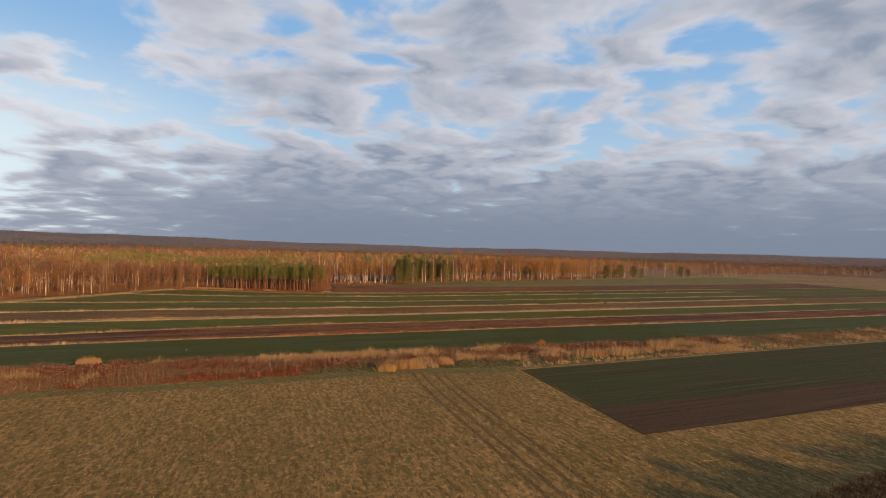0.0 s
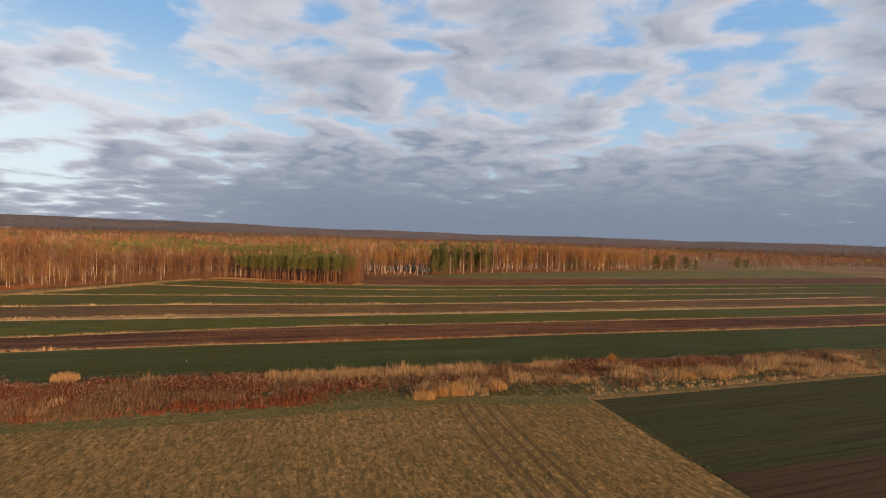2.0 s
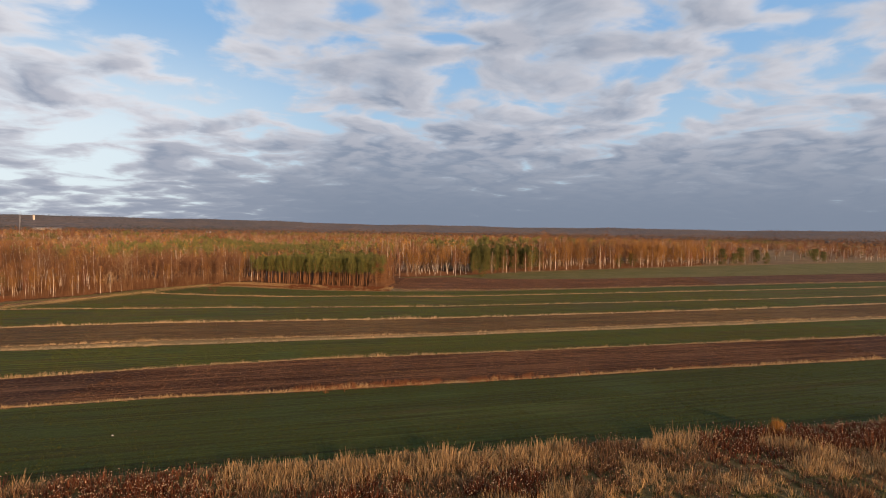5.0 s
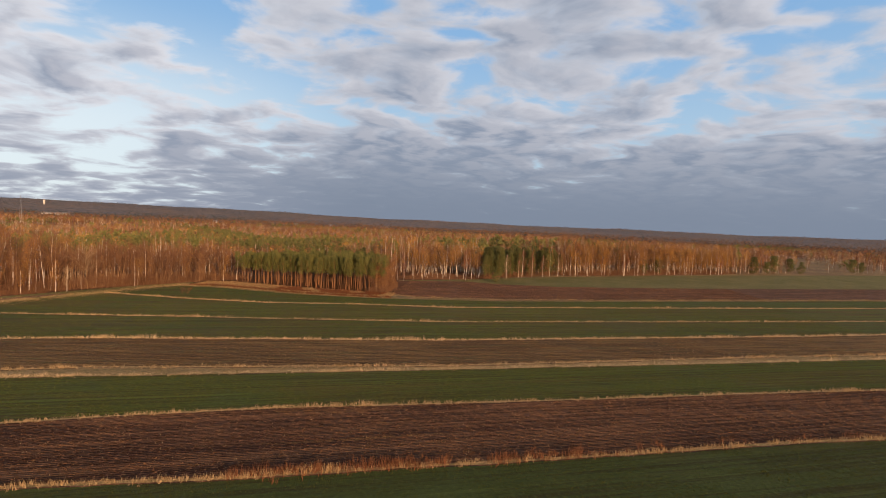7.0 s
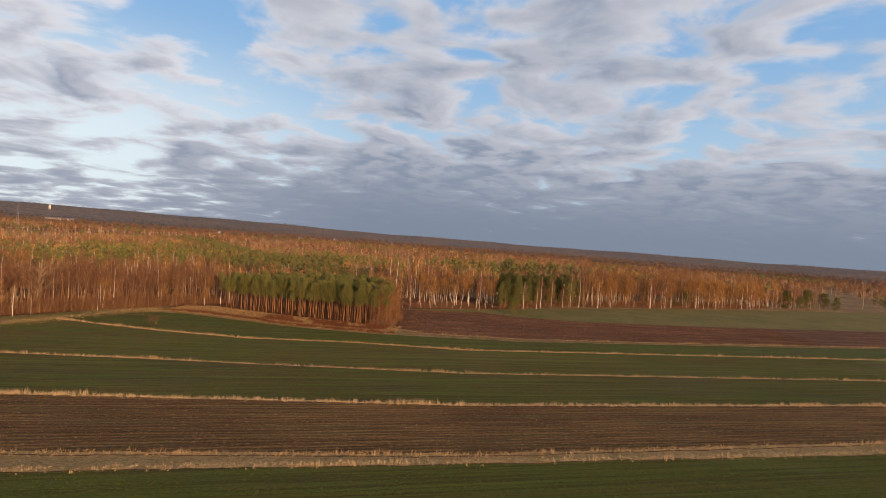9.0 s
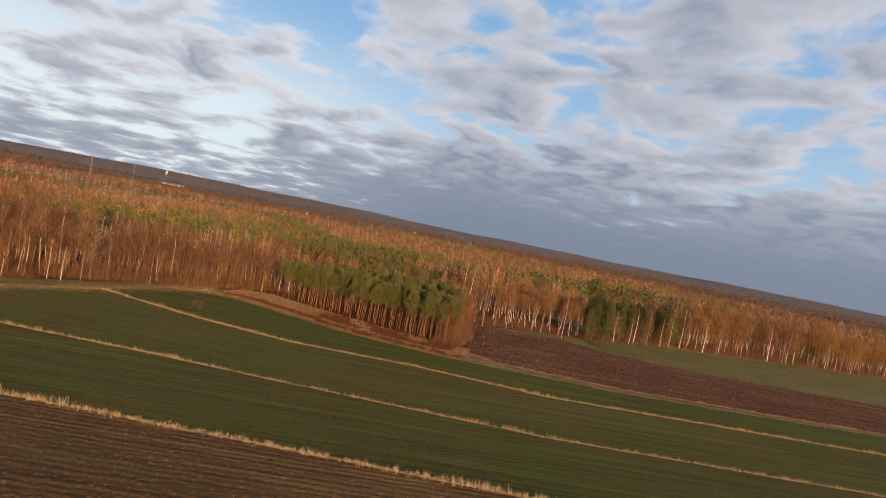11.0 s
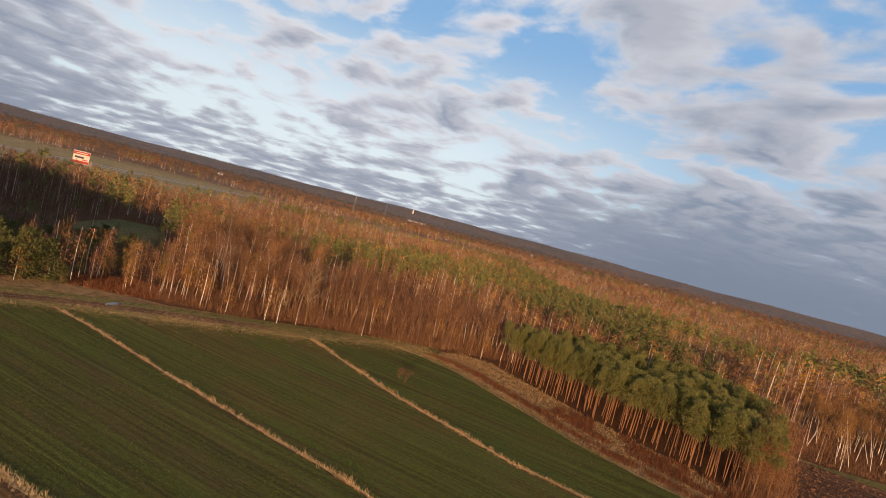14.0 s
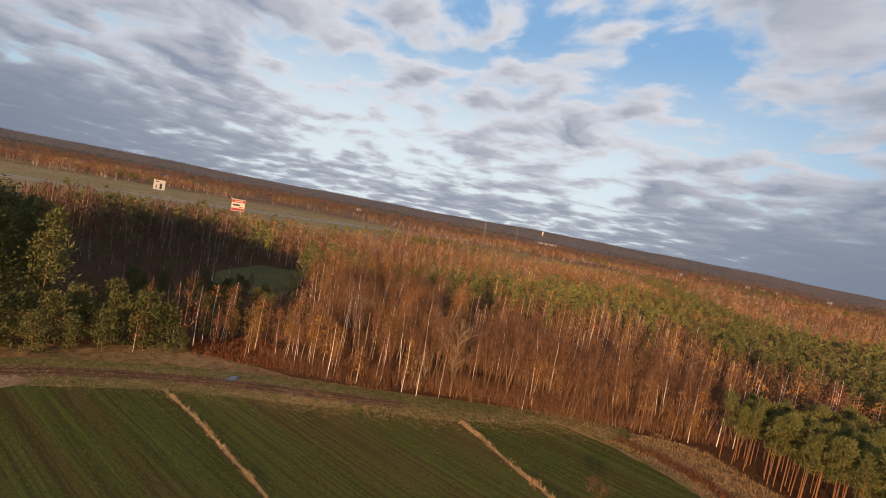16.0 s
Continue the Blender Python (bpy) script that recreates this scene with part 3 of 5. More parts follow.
def patches(x, y, size, seed):
    """Smooth random field from 0 to 1."""
    x, y = np.asarray(x, float) / size + seed * 17.3, np.asarray(y, float) / size - seed * 9.1
    def lat(i, j):
        return np.mod(np.sin(i * 127.1 + j * 311.7 + seed * 3.7) * 43758.5453, 1.0)
    i, j = np.floor(x), np.floor(y)
    u, v = x - i, y - j
    u, v = u * u * (3 - 2 * u), v * v * (3 - 2 * v)
    return (lat(i, j) * (1 - u) + lat(i + 1, j) * u) * (1 - v) + (lat(i, j + 1) * (1 - u) + lat(i + 1, j + 1) * u) * v


# shapes of the trees
def shapes(kind):
    if kind == "birch":
        return [lambda s=s: tree_thing("birch", broadleaf(s, 18, 3.0, 0.30, 36, 420, 720, 0.22, 0.05, 1, 0.0062, 0.04), (M_BIRCH, M_TWIG, M_LEAF_ORANGE),
                                       "white-stemmed birch with sparse orange autumn leaves", "birch tree", "birches of the wood edge") for s in (11, 12, 13, 14)]
    if kind == "bare_birch":
        return [lambda s=s: tree_thing("birch", broadleaf(s, 18, 2.4, 0.50, 30, 340, 120, 0.15, 0.05, 1, 0.0082, 0.036), (M_BIRCH, M_TWIG, M_LEAF_BROWN),
                                       "tall white-stemmed birch almost bare of leaves", "birch tree", "birches of the wood edge") for s in (21, 22, 23, 24)]
    if kind == "gold_birch":
        return [lambda s=s: tree_thing("birch", broadleaf(s, 15, 2.7, 0.20, 34, 300, 1300, 0.18, 0.03, 1, 0.0078, 0.04), (M_BIRCH, M_TWIG, M_LEAF_GOLD),
                                       "birch still full of golden yellow leaves", "birch tree", "golden birches") for s in (31, 32)]
    if kind == "leaning_birch":
        return [lambda s=s: tree_thing("birch", broadleaf(s, 18, 2.7, 0.40, 36, 300, 950, 0.19, 0.09, 1, 0.0066, 0.034), (M_BIRCH, M_TWIG, M_LEAF_GOLD),
                                       "leaning white birch with a thin orange crown", "birch tree", "birches beside the ploughed field") for s in (41, 42, 43, 44)]
    if kind == "alder":
        return [lambda s=s: tree_thing("alder", broadleaf(s, 14, 1.7, 0.42, 36, 400, 30, 0.14, 0.05, 3, 0.0068, 0.034), (M_ALDERBARK, M_ALDERTWIG, M_LEAF_BROWN),
                                       "slender leafless tree of a dense brown thicket", "alder tree", "trees of the brown thicket") for s in (51, 52, 53, 54)]
    if kind == "bare_tree":
        return [lambda: tree_thing("bare_tree", broadleaf(61, 16, 5.2, 0.28, 34, 420, 0, 0.2, 0.03, 1, 0.0085, 0.045), (M_ALDERBARK, M_TWIG_PALE),
                                   "broad leafless tree with pale spreading branches", "bare tree", "")]
    if kind == "brown_tree":
        return [lambda s=s: tree_thing("young_oak", broadleaf(s, 12, 2.3, 0.08, 34, 520, 800, 0.17, 0.04, 1, 0.0075, 0.036), (M_ALDERBARK, M_TWIG, M_LEAF_ORANGE),
                                       "young tree with withered rusty brown leaves", "young tree", "rusty young trees") for s in (71, 72)]
    if kind == "pine":
        return [lambda s=s: tree_thing("pine", conifer(s, 14, 1.9, 0.48, 60, 28, 0.36, 0.36), (M_PINEBARK, M_NEEDLE),
                                       "plantation pine with bare orange trunk and tufted green crown", "pine tree", "pines of the grove", ("trunk", "crown")) for s in (81, 82, 83, 84)]
    if kind == "tall_pine":
        return [lambda s=s: tree_thing("tall_pine", conifer(s, 20, 3.3, 0.14, 92, 24, 0.6, 0.6), (M_PINEBARK, M_NEEDLE_DARK),
                                       "tall pine with a deep sunlit green crown", "pine tree", "tall pines by the lane", ("trunk", "crown")) for s in (91, 92, 93)]
    if kind == "bushy_pine":
        return [lambda s=s: tree_thing("young_pine", conifer(s, 8, 2.7, 0.02, 86, 24, 0.45, 0.44), (M_PINEBARK, M_NEEDLE_DARK),
                                       "bushy young pine green down to the ground", "pine tree", "bushy young pines", ("trunk", "crown")) for s in (101, 102)]
    if kind == "shrub":
        return [lambda s=s: tree_thing("shrub", broadleaf(s, 4.2, 1.9, 0.05, 26, 360, 60, 0.16, 0.10, 4, 0.007, 0.035), (M_ALDERBARK, M_ALDERTWIG, M_LEAF_BROWN),
                                       "leafless brown shrub at the wood edge", "shrub", "shrubs of the wood edge") for s in (111, 112, 113)]


KINDS = {k: shapes(k) for k in ("birch", "bare_birch", "gold_birch", "leaning_birch", "alder", "bare_tree", "brown_tree", "pine", "tall_pine", "bushy_pine", "shrub")}


def plant(kind, x, y, size=1.0, tilt=0.0):
    return PL.plant(kind, KINDS[kind], x, y, size, rng0.uniform(0, 6.28), (rng0.normal(0, tilt), rng0.normal(0, tilt)))


# ---- the trees that the camera passes nearest ----
GROVE = [(-124, 287.5), (-108, 284), (-92, 281), (-64, 279.5), (-56, 282), (-60, 314), (-82, 338), (-107, 318), (-122, 300)]
THICKET = [(-161, 236), (-152, 252), (-142, 266), (-137, 277), (-128, 289), (-124, 300), (-150, 304), (-172, 280), (-180, 252)]
BLOCK = [(-172, 228), (-164, 236), (-178, 256), (-205, 282), (-246, 270), (-238, 250), (-214, 238), (-196, 226)]
BIRCHES = [(-54, 330), (-38, 340), (-22, 347), (-14, 356), (-24, 378), (-52, 366), (-62, 342)]
PINES_FAR = [(-14, 352), (-4, 366), (12, 384), (34, 404), (30, 420), (0, 400), (-18, 375)]
BIRCH_ROW = [(34, 397), (90, 434), (160, 480), (186, 503), (176, 520), (120, 482), (60, 440), (30, 418)]

GROVE_FRONT = [(-124, 287.5), (-108, 284), (-92, 281), (-64, 279.5), (-56, 282), (-58, 290), (-64, 287), (-92, 288), (-108, 291), (-121, 294)]
grove_spots = np.concatenate([scatter(GROVE_FRONT, 2.3, 1), [q for q in scatter(GROVE, 3.7, 9) if not inside(q, GROVE_FRONT)]])
for x, y in grove_spots:
    plant("pine", x, y, 0.90 + 0.10 * (x + 124) / 68 + rng0.uniform(-0.07, 0.07), 0.015)
for x, y in scatter([(-60, 277.5), (-53, 280), (-55, 300), (-60, 312), (-63, 296)], 3.4, 2):
    plant("brown_tree", x, y, rng0.uniform(0.85, 1.3))
for x, y in scatter(THICKET, 3.9, 3):
    edge = min(1, max(0, (y - 236) / 50))
    clump = float(patches(x, y, 14, 23))
    plant("alder" if rng0.random() < 0.86 else "brown_tree" if rng0.random() < 0.6 else "bare_birch", x, y, rng0.uniform(0.62, 1.05) * (0.9 + 0.35 * clump) * (1.1 - 0.1 * edge), 0.035)
for x, y in scatter(BLOCK, 5.0, 4):
    kind = rng0.random()
    plant("bare_birch" if kind < 0.46 else "alder" if kind < 0.62 else "birch" if kind < 0.93 else "brown_tree", x, y, rng0.uniform(0.65, 1.2), 0.04)
for x, y in scatter(BIRCHES, 6.2, 5):
    plant("leaning_birch", x, y, rng0.uniform(0.62, 1.12), 0.08)
for x, y in scatter(PINES_FAR, 4.6, 6):
    plant("tall_pine", x, y, rng0.uniform(0.66, 0.92))
plant("bushy_pine", -9, 344, 0.95)
for x, y in scatter(BIRCH_ROW, 7.2, 7):
    plant("gold_birch" if x > 110 or rng0.random() < 0.35 else "birch", x, y, rng0.uniform(1.05, 1.55), 0.03)
for x, y in [(-190, 174), (-193, 168), (-188, 164), (-196, 172), (-200, 172), (-206, 166), (-198, 160), (-205, 155), (-194, 163), (-202, 162), (-212, 160),
             (-214, 170), (-207, 173), (-190, 155), (-220, 162), (-222, 171), (-231, 170), (-214, 150), (-200, 146), (-239, 166), (-246, 158), (-226, 152), (-256, 166), (-238, 150)]:
    plant("tall_pine", x, y, rng0.uniform(1.0, 1.3), 0.02)
# unseen pines, added oversized and out of view to shade the wood behind
for x, y in scatter([(-186, 104), (-186, 160), (-205, 156), (-230, 146), (-290, 150), (-300, 118), (-230, 104)], 7.0, 19):
    plant("tall_pine", x, y, rng0.uniform(1.35, 1.6), 0.02)
# the wood edge on the sunny side, whose long shadow falls over the stubble
for x, y in scatter([(68, -6), (110, 9), (118, -1), (74, -18)], 3.1, 31):
    plant("bushy_pine", x, y, rng0.uniform(1.15, 1.45), 0.02)
# young pines in the shade behind the row
for x, y in scatter([(-190, 189), (-192, 212), (-214, 226), (-240, 222), (-244, 190)], 7.0, 45):
    plant("bushy_pine", x, y, rng0.uniform(0.45, 0.85), 0.02)
for x, y in [(-185, 171), (-184, 165), (-186, 177.5), (-188.5, 182), (-183.5, 168.5), (-191, 180), (-193, 186)]:
    plant("bushy_pine", x, y, rng0.uniform(0.9, 1.35), 0.02)
for x, y, s in [(-184.5, 190.5, 1.0), (-183, 184.5, 0.72), (-184.5, 195, 0.85), (-182.5, 179.5, 0.62), (-181.5, 174.5, 0.72), (-187, 186, 0.9), (-182.5, 197.5, 0.38), (-190, 193, 0.7),
                (204, 516, 1.25), (216, 519, 1.0), (226, 527, 1.35), (246, 540, 1.2), (258, 545, 0.9), (323, 580, 1.3), (336, 588, 1.0), (108, 452, 1.1), (96, 447, 0.9)]:
    plant("bushy_pine", x, y, 1.35 * s)
for x, y, s in [(-190, 206, 0.66), (-181.5, 210, 0.5), (-181, 215.5, 0.6), (-179.5, 217.5, 0.66), (-178, 216.5, 0.58), (-176.5, 219.5, 0.64), (-177.5, 221.5, 0.7),
                (-175, 221, 0.55), (-174, 223.5, 0.6), (-172.5, 225, 0.52), (-180, 220, 0.68), (-191, 206.8, 0.58)]:
    plant("gold_birch" if s < 0.6 else "birch", x, y, s * 1.1, 0.04)
plant("gold_birch", -170.5, 236, 1.02)
plant("gold_birch", -184.5, 212, 0.9)
for x, y, s in [(-190, 268, 1.2), (-176, 241, 0.8), (-164, 240, 0.6), (-205, 252, 1.1), (-222, 262, 1.15), (-150, 262, 0.75), (-146, 286, 1.0), (-165, 283, 1.1), (-113, 322, 1.0), (-64, 318, 0.9), (-70, 332, 1.0)]:
    plant("gold_birch", x, y, s)
plant("bare_tree", -156.5, 245, 1.05)
plant("bare_tree", -186, 236, 0.9)
plant("gold_birch", -128.6, 286.8, 0.86)
plant("birch", -88, 343, 0.92)
for t in np.linspace(0, 1, 30):
    x = np.interp(t, [0, 0.25, 0.5, 0.75, 1], [-174, -163, -153, -144, -131]) + rng0.uniform(-1.5, 0.6)
    y = np.interp(t, [0, 0.25, 0.5, 0.75, 1], [223, 233, 249.5, 262.5, 282]) + rng0.uniform(-1, 1)
    plant("shrub", x, y, rng0.uniform(0.6, 1.15))
for x, y in [(3.2, 98.2), (-118.5, 246), (-121, 246.5)]:
    plant("shrub", x, y, 0.55)


# ---- woods behind, joined ----
def far_shape(kind, n, seed, fine=1.0):
    """One small tree of n crown bits, one metre high: verts, faces, slot of each face."""
    rng = np.random.default_rng(seed)
    if n < 12:
        tr = (np.zeros((0, 3)), np.zeros((0, 3), int))
    elif n < 60:
        tr = slivers(np.zeros((2, 3)), np.array([[0, 0, 1.0], [0.02, 0, 1.0]]), 0.92, np.array([0.016, 0.016]), rng)
    else:
        tr = tube([(0, 0, 0), (0.012, 0, 0.45), (0, 0.01, 0.92)], [0.0075, 0.006, 0.002], 3)
    if kind == "pine":
        q = rng.uniform(0, 1, n)
        a, r = rng.uniform(0, 6.28, n), 0.16 * (1 - q ** 2) ** 0.5 * rng.uniform(0.4, 1, n)
        c = np.stack([r * np.cos(a), r * np.sin(a), 0.42 + 0.54 * q], 1)
        cr = slivers(c, unit(rng.normal(size=(n, 3)) + [0, 0, 0.6]), 0.11 * fine, 0.075 * fine, rng)
    elif kind == "bare":
        q = rng.uniform(0, 1, n)
        a, r = rng.uniform(0, 6.28, n), 0.15 * np.sin(0.4 + 2.5 * q) * rng.uniform(0.2, 1, n)
        c = np.stack([r * np.cos(a), r * np.sin(a), 0.2 + 0.6 * q], 1)
        cr = slivers(c, unit(np.concatenate([rng.normal(0, 0.35, (n, 2)), rng.uniform(0.5, 1.2, (n, 1))], 1)), rng.uniform(0.12, 0.26, n) * (0.4 + 0.6 * fine), 0.024 * fine * fine, rng)
    else:
        q = rng.uniform(0, 1, n)
        a, r = rng.uniform(0, 6.28, n), 0.17 * np.sin(0.35 + 2.5 * q) * rng.uniform(0.3, 1, n)
        c = np.stack([r * np.cos(a), r * np.sin(a), 0.30 + 0.62 * q], 1)
        cr = slivers(c, unit(rng.normal(size=(n, 3)) + [0, 0, 0.5]), rng.uniform(0.05, 0.11, n) * fine, 0.045 * fine, rng)
    v, f = join([tr, cr])
    return v, f, np.concatenate([np.zeros(len(tr[1]), int), np.ones(len(cr[1]), int)])


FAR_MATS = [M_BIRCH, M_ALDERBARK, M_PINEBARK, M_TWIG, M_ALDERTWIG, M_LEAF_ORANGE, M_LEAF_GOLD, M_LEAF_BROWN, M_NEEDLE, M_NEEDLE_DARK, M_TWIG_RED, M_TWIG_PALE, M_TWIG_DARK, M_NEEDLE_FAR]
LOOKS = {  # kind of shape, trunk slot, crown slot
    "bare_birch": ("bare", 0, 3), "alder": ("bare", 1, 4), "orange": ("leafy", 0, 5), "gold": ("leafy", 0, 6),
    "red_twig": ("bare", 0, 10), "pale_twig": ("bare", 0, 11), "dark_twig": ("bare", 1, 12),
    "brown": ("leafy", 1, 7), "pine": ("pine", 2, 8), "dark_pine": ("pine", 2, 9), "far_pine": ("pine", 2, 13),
}


def far_wood(name, pts, looks, heights, bits, label, wide=1.0, seed=0, fine=1.0):
    """One joined wood of many small trees."""
    rng = np.random.default_rng(seed)
    V, F, I, n0 = [], [], [], 0
    z = ground_z(pts[:, 0], pts[:, 1])
    for look_name, (kind, ts, cs) in LOOKS.items():
        for var in range(4):
            sel = np.array([l == look_name for l in looks]) & (np.arange(len(pts)) % 4 == var)
            m = int(sel.sum())
            if not m:
                continue
            v, f, s = far_shape(kind, bits, seed * 10 + var, fine)
            a = rng.uniform(0, 6.28, m)
            h = heights[sel]
            w = h * wide * rng.uniform(0.8, 1.25, m)
            c, sn = np.cos(a)[:, None], np.sin(a)[:, None]
            X = (v[None, :, 0] * c - v[None, :, 1] * sn) * w[:, None] + pts[sel, 0][:, None]
            Y = (v[None, :, 0] * sn + v[None, :, 1] * c) * w[:, None] + pts[sel, 1][:, None]
            Z = v[None, :, 2] * h[:, None] + z[sel][:, None]
            V.append(np.stack([X, Y, Z], -1).reshape(-1, 3))
            F.append((f[None] + (np.arange(m) * len(v))[:, None, None]).reshape(-1, 3) + n0)
            I.append(np.tile(np.where(s == 0, ts, cs), m))
            n0 += m * len(v)
    if not V:
        return
    me = mesh_of(name, np.concatenate(V), np.concatenate(F), FAR_MATS, np.concatenate(I))
    setting(name, me, label, "stuff", "woodland")


OPEN_FIELDS = [(-175, -200), (-181, 150), (-180, 172), (-183, 200), (-176, 212), (-168, 217), (-158, 236), (-150, 251), (-140, 265), (-134, 276), (-127, 290), (-121, 289), (-92, 284), (-64, 282),
               (-52, 281), (-55, 330), (-22, 345), (-4, 364), (36, 397), (164, 481), (190, 504), (420, 640), (900, 860), (1600, 1000), (1600, -200)]
CLEARING = [(-238, 232), (-262, 246), (-292, 256), (-300, 240), (-275, 218), (-246, 212)]
PLAIN = [(-420, 60), (-425, 190), (-470, 300), (-520, 365), (-620, 470), (-760, 640), (-860, 640), (-900, 300), (-860, 0)]
MEADOW = [(-630, 540), (-700, 690), (-690, 820), (-600, 960), (-520, 1240), (-470, 1240), (-500, 960), (-470, 800), (-540, 650)]
PINE_BAND = [(-235, 443), (-183, 452), (-106, 408), (-80, 372), (-101, 345), (-145, 362), (-170, 366), (-205, 400)]
PINE_STRIP = [(-385, 640), (-215, 470), (-128, 420), (-120, 445), (-200, 500), (-360, 670)]


def choose_looks(p, seed):
    rng = np.random.default_rng(seed)
    n1, n2, n3 = patches(p[:, 0], p[:, 1], 60, 1), patches(p[:, 0], p[:, 1], 95, 2), patches(p[:, 0], p[:, 1], 25, 3)
    u = rng.random(len(p))
    out = []
    band = inside(p, PINE_BAND) | inside(p, PINE_STRIP)
    # shade over this part of the wood is put into darker tree colours
    dark = (p[:, 0] < -196) & (p[:, 1] < 240) & (p[:, 0] > -430)
    for i in range(len(p)):
        if band[i]:
            out.append("pine" if u[i] < 0.10 else "dark_pine" if u[i] < 0.74 else "red_twig" if u[i] < 0.86 else "alder" if u[i] < 0.96 else "orange")
        elif dark[i]:
            out.append("dark_pine" if u[i] < (0.40 if p[i, 0] > -236 else 0.14) else "dark_twig" if u[i] < 0.70 else "bare_birch" if u[i] < 0.86 else "red_twig" if u[i] < 0.95 else "brown")
        elif n2[i] > 0.80 and u[i] < 0.6:
            out.append("pine" if u[i] < 0.45 else "dark_pine")
        elif u[i] < 0.36 + 0.36 * n1[i]:
            w = rng.random() * 0.6 + n3[i] * 0.4
            out.append("dark_twig" if w < 0.24 else "red_twig" if w < 0.40 else "alder" if w < 0.58 else "bare_birch" if w < 0.70 else "pale_twig")
        elif u[i] < 0.80:
            out.append("brown")
        elif u[i] < 0.89:
            out.append("orange")
        elif u[i] < 0.98:
            out.append("gold")
        else:
            out.append("pine")
    return out


def build_woods():
    rng = np.random.default_rng(77)
    # within some 350 m of the fields
    box = [(-430, 150), (-60, 150), (-60, 300), (60, 370), (240, 500), (260, 640), (-430, 640)]
    p = scatter(box, 4.8, 20)
    near = inside(p, GROVE) | inside(p, THICKET) | inside(p, BLOCK) | inside(p, BIRCHES) | inside(p, PINES_FAR) | inside(p, BIRCH_ROW)
    keep = ~(near | inside(p, OPEN_FIELDS) | inside(p, CLEARING) | inside(p, PLAIN))
    keep &= ~((p[:, 0] > -246) & (p[:, 0] < -180) & (p[:, 1] < 188))
    keep &= rng.random(len(p)) < np.where(patches(p[:, 0], p[:, 1], 40, 8) < 0.25, 0.45, 0.95)
    p = p[keep]
    looks = choose_looks(p, 1)
    h = rng.uniform(8.5, 17.0, len(p)) * (0.85 + 0.3 * patches(p[:, 0], p[:, 1], 70, 4))
    h = np.where(inside(p, PINE_BAND) | inside(p, PINE_STRIP), rng.uniform(11, 13.5, len(p)), h)
    h = np.where((p[:, 0] > -75) & (p[:, 1] > 335), h * 1.3, h)
    # trees of that part shortened too, to stay below the pines' shadow
    h = np.where((p[:, 0] < -196) & (p[:, 0] > -315) & (p[:, 1] < 240), h * np.where(p[:, 0] > -236, 0.45, 0.62), h)
    # low growth in the gap behind the grove
    gap = inside(p, [(-66, 300), (-56, 330), (-66, 350), (-92, 345), (-84, 338)])
    h = np.where(gap, h * 0.6, h)
    eye_side = np.array([-60.0, 180.0])
    d = np.hypot(*(p - eye_side).T)
    near = d < 235
    looks = np.array(looks)
    far_wood("autumn_wood", p[near], looks[near], h[near], 130, "brown and orange autumn wood with white birch stems and pines", 1.0, 1, 0.52)
    far_wood("autumn_wood", p[~near], looks[~near], h[~near], 52, "brown and orange autumn wood with white birch stems and pines", 1.1, 4, 0.75)
    # out to a little over a kilometre
    n = 34000
    r, az = np.sqrt(rng.uniform(250 ** 2, 1250 ** 2, n)), np.radians(rng.uniform(-50, 112, n))
    q = np.stack([-20 - r * np.sin(az), 150 + r * np.cos(az)], 1)
    keep = ~(inside(q, box) | inside(q, OPEN_FIELDS) | inside(q, PLAIN) | inside(q, MEADOW))
    d = patches(q[:, 0], q[:, 1], 110, 5)
    keep &= rng.random(n) < np.where(q[:, 0] < -430, np.where(d > 0.5, 0.9, 0.10), np.where(d < 0.16, 0.35, 1.0))
    east = (q[:, 0] > 120) & (q[:, 1] < 900)
    keep &= ~(east & (rng.random(n) > np.where(patches(q[:, 0], q[:, 1], 70, 6) > 0.58, 0.7, 0.14)))
    q = q[keep]
    h = rng.uniform(9, 15, len(q)) * (0.8 + 0.35 * patches(q[:, 0], q[:, 1], 90, 7))
    far_wood("autumn_wood", q, choose_looks(q, 2), h, 17, "wide autumn woods of birch, alder and pine", 1.35, 2, 1.2)
    # out to the hills
    n = 44000
    r, az = rng.uniform(1250, 4020, n), np.radians(rng.uniform(-55, 115, n))
    s = np.stack([-20 - r * np.sin(az), 150 + r * np.cos(az)], 1)
    keep = rng.random(n) < np.where(patches(s[:, 0], s[:, 1], 330, 9) > 0.30, 1.0, 0.12)
    s = s[keep]
    r = np.hypot(s[:, 0] + 20, s[:, 1] - 150)
    u = rng.random(len(s))
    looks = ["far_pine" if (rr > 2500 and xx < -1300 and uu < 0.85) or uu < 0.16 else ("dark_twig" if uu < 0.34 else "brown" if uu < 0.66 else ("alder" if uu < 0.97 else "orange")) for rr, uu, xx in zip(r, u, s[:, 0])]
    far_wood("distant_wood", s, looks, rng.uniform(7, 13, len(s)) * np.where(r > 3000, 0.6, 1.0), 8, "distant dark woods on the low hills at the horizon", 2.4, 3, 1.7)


build_woods()


# ---- grasses and weeds ----
def blades(pts, height, width, seed, lean=0.22):
    rng = np.random.default_rng(seed)
    n = len(pts)
    way = unit(np.concatenate([rng.normal(0, lean, (n, 2)), np.ones((n, 1))], 1))
    base = np.concatenate([pts, np.full((n, 1), 0.02)], 1)
    v, f = slivers(base, way, height, width, rng)
    side = v.reshape(-1, 3, 3)
    side[:, :2, 2] = 0.02
    return v, f


def stuff(name, v, f, mat, label, category):
    setting(name, mesh_of(name, v, f, mat), label, "stuff", category)


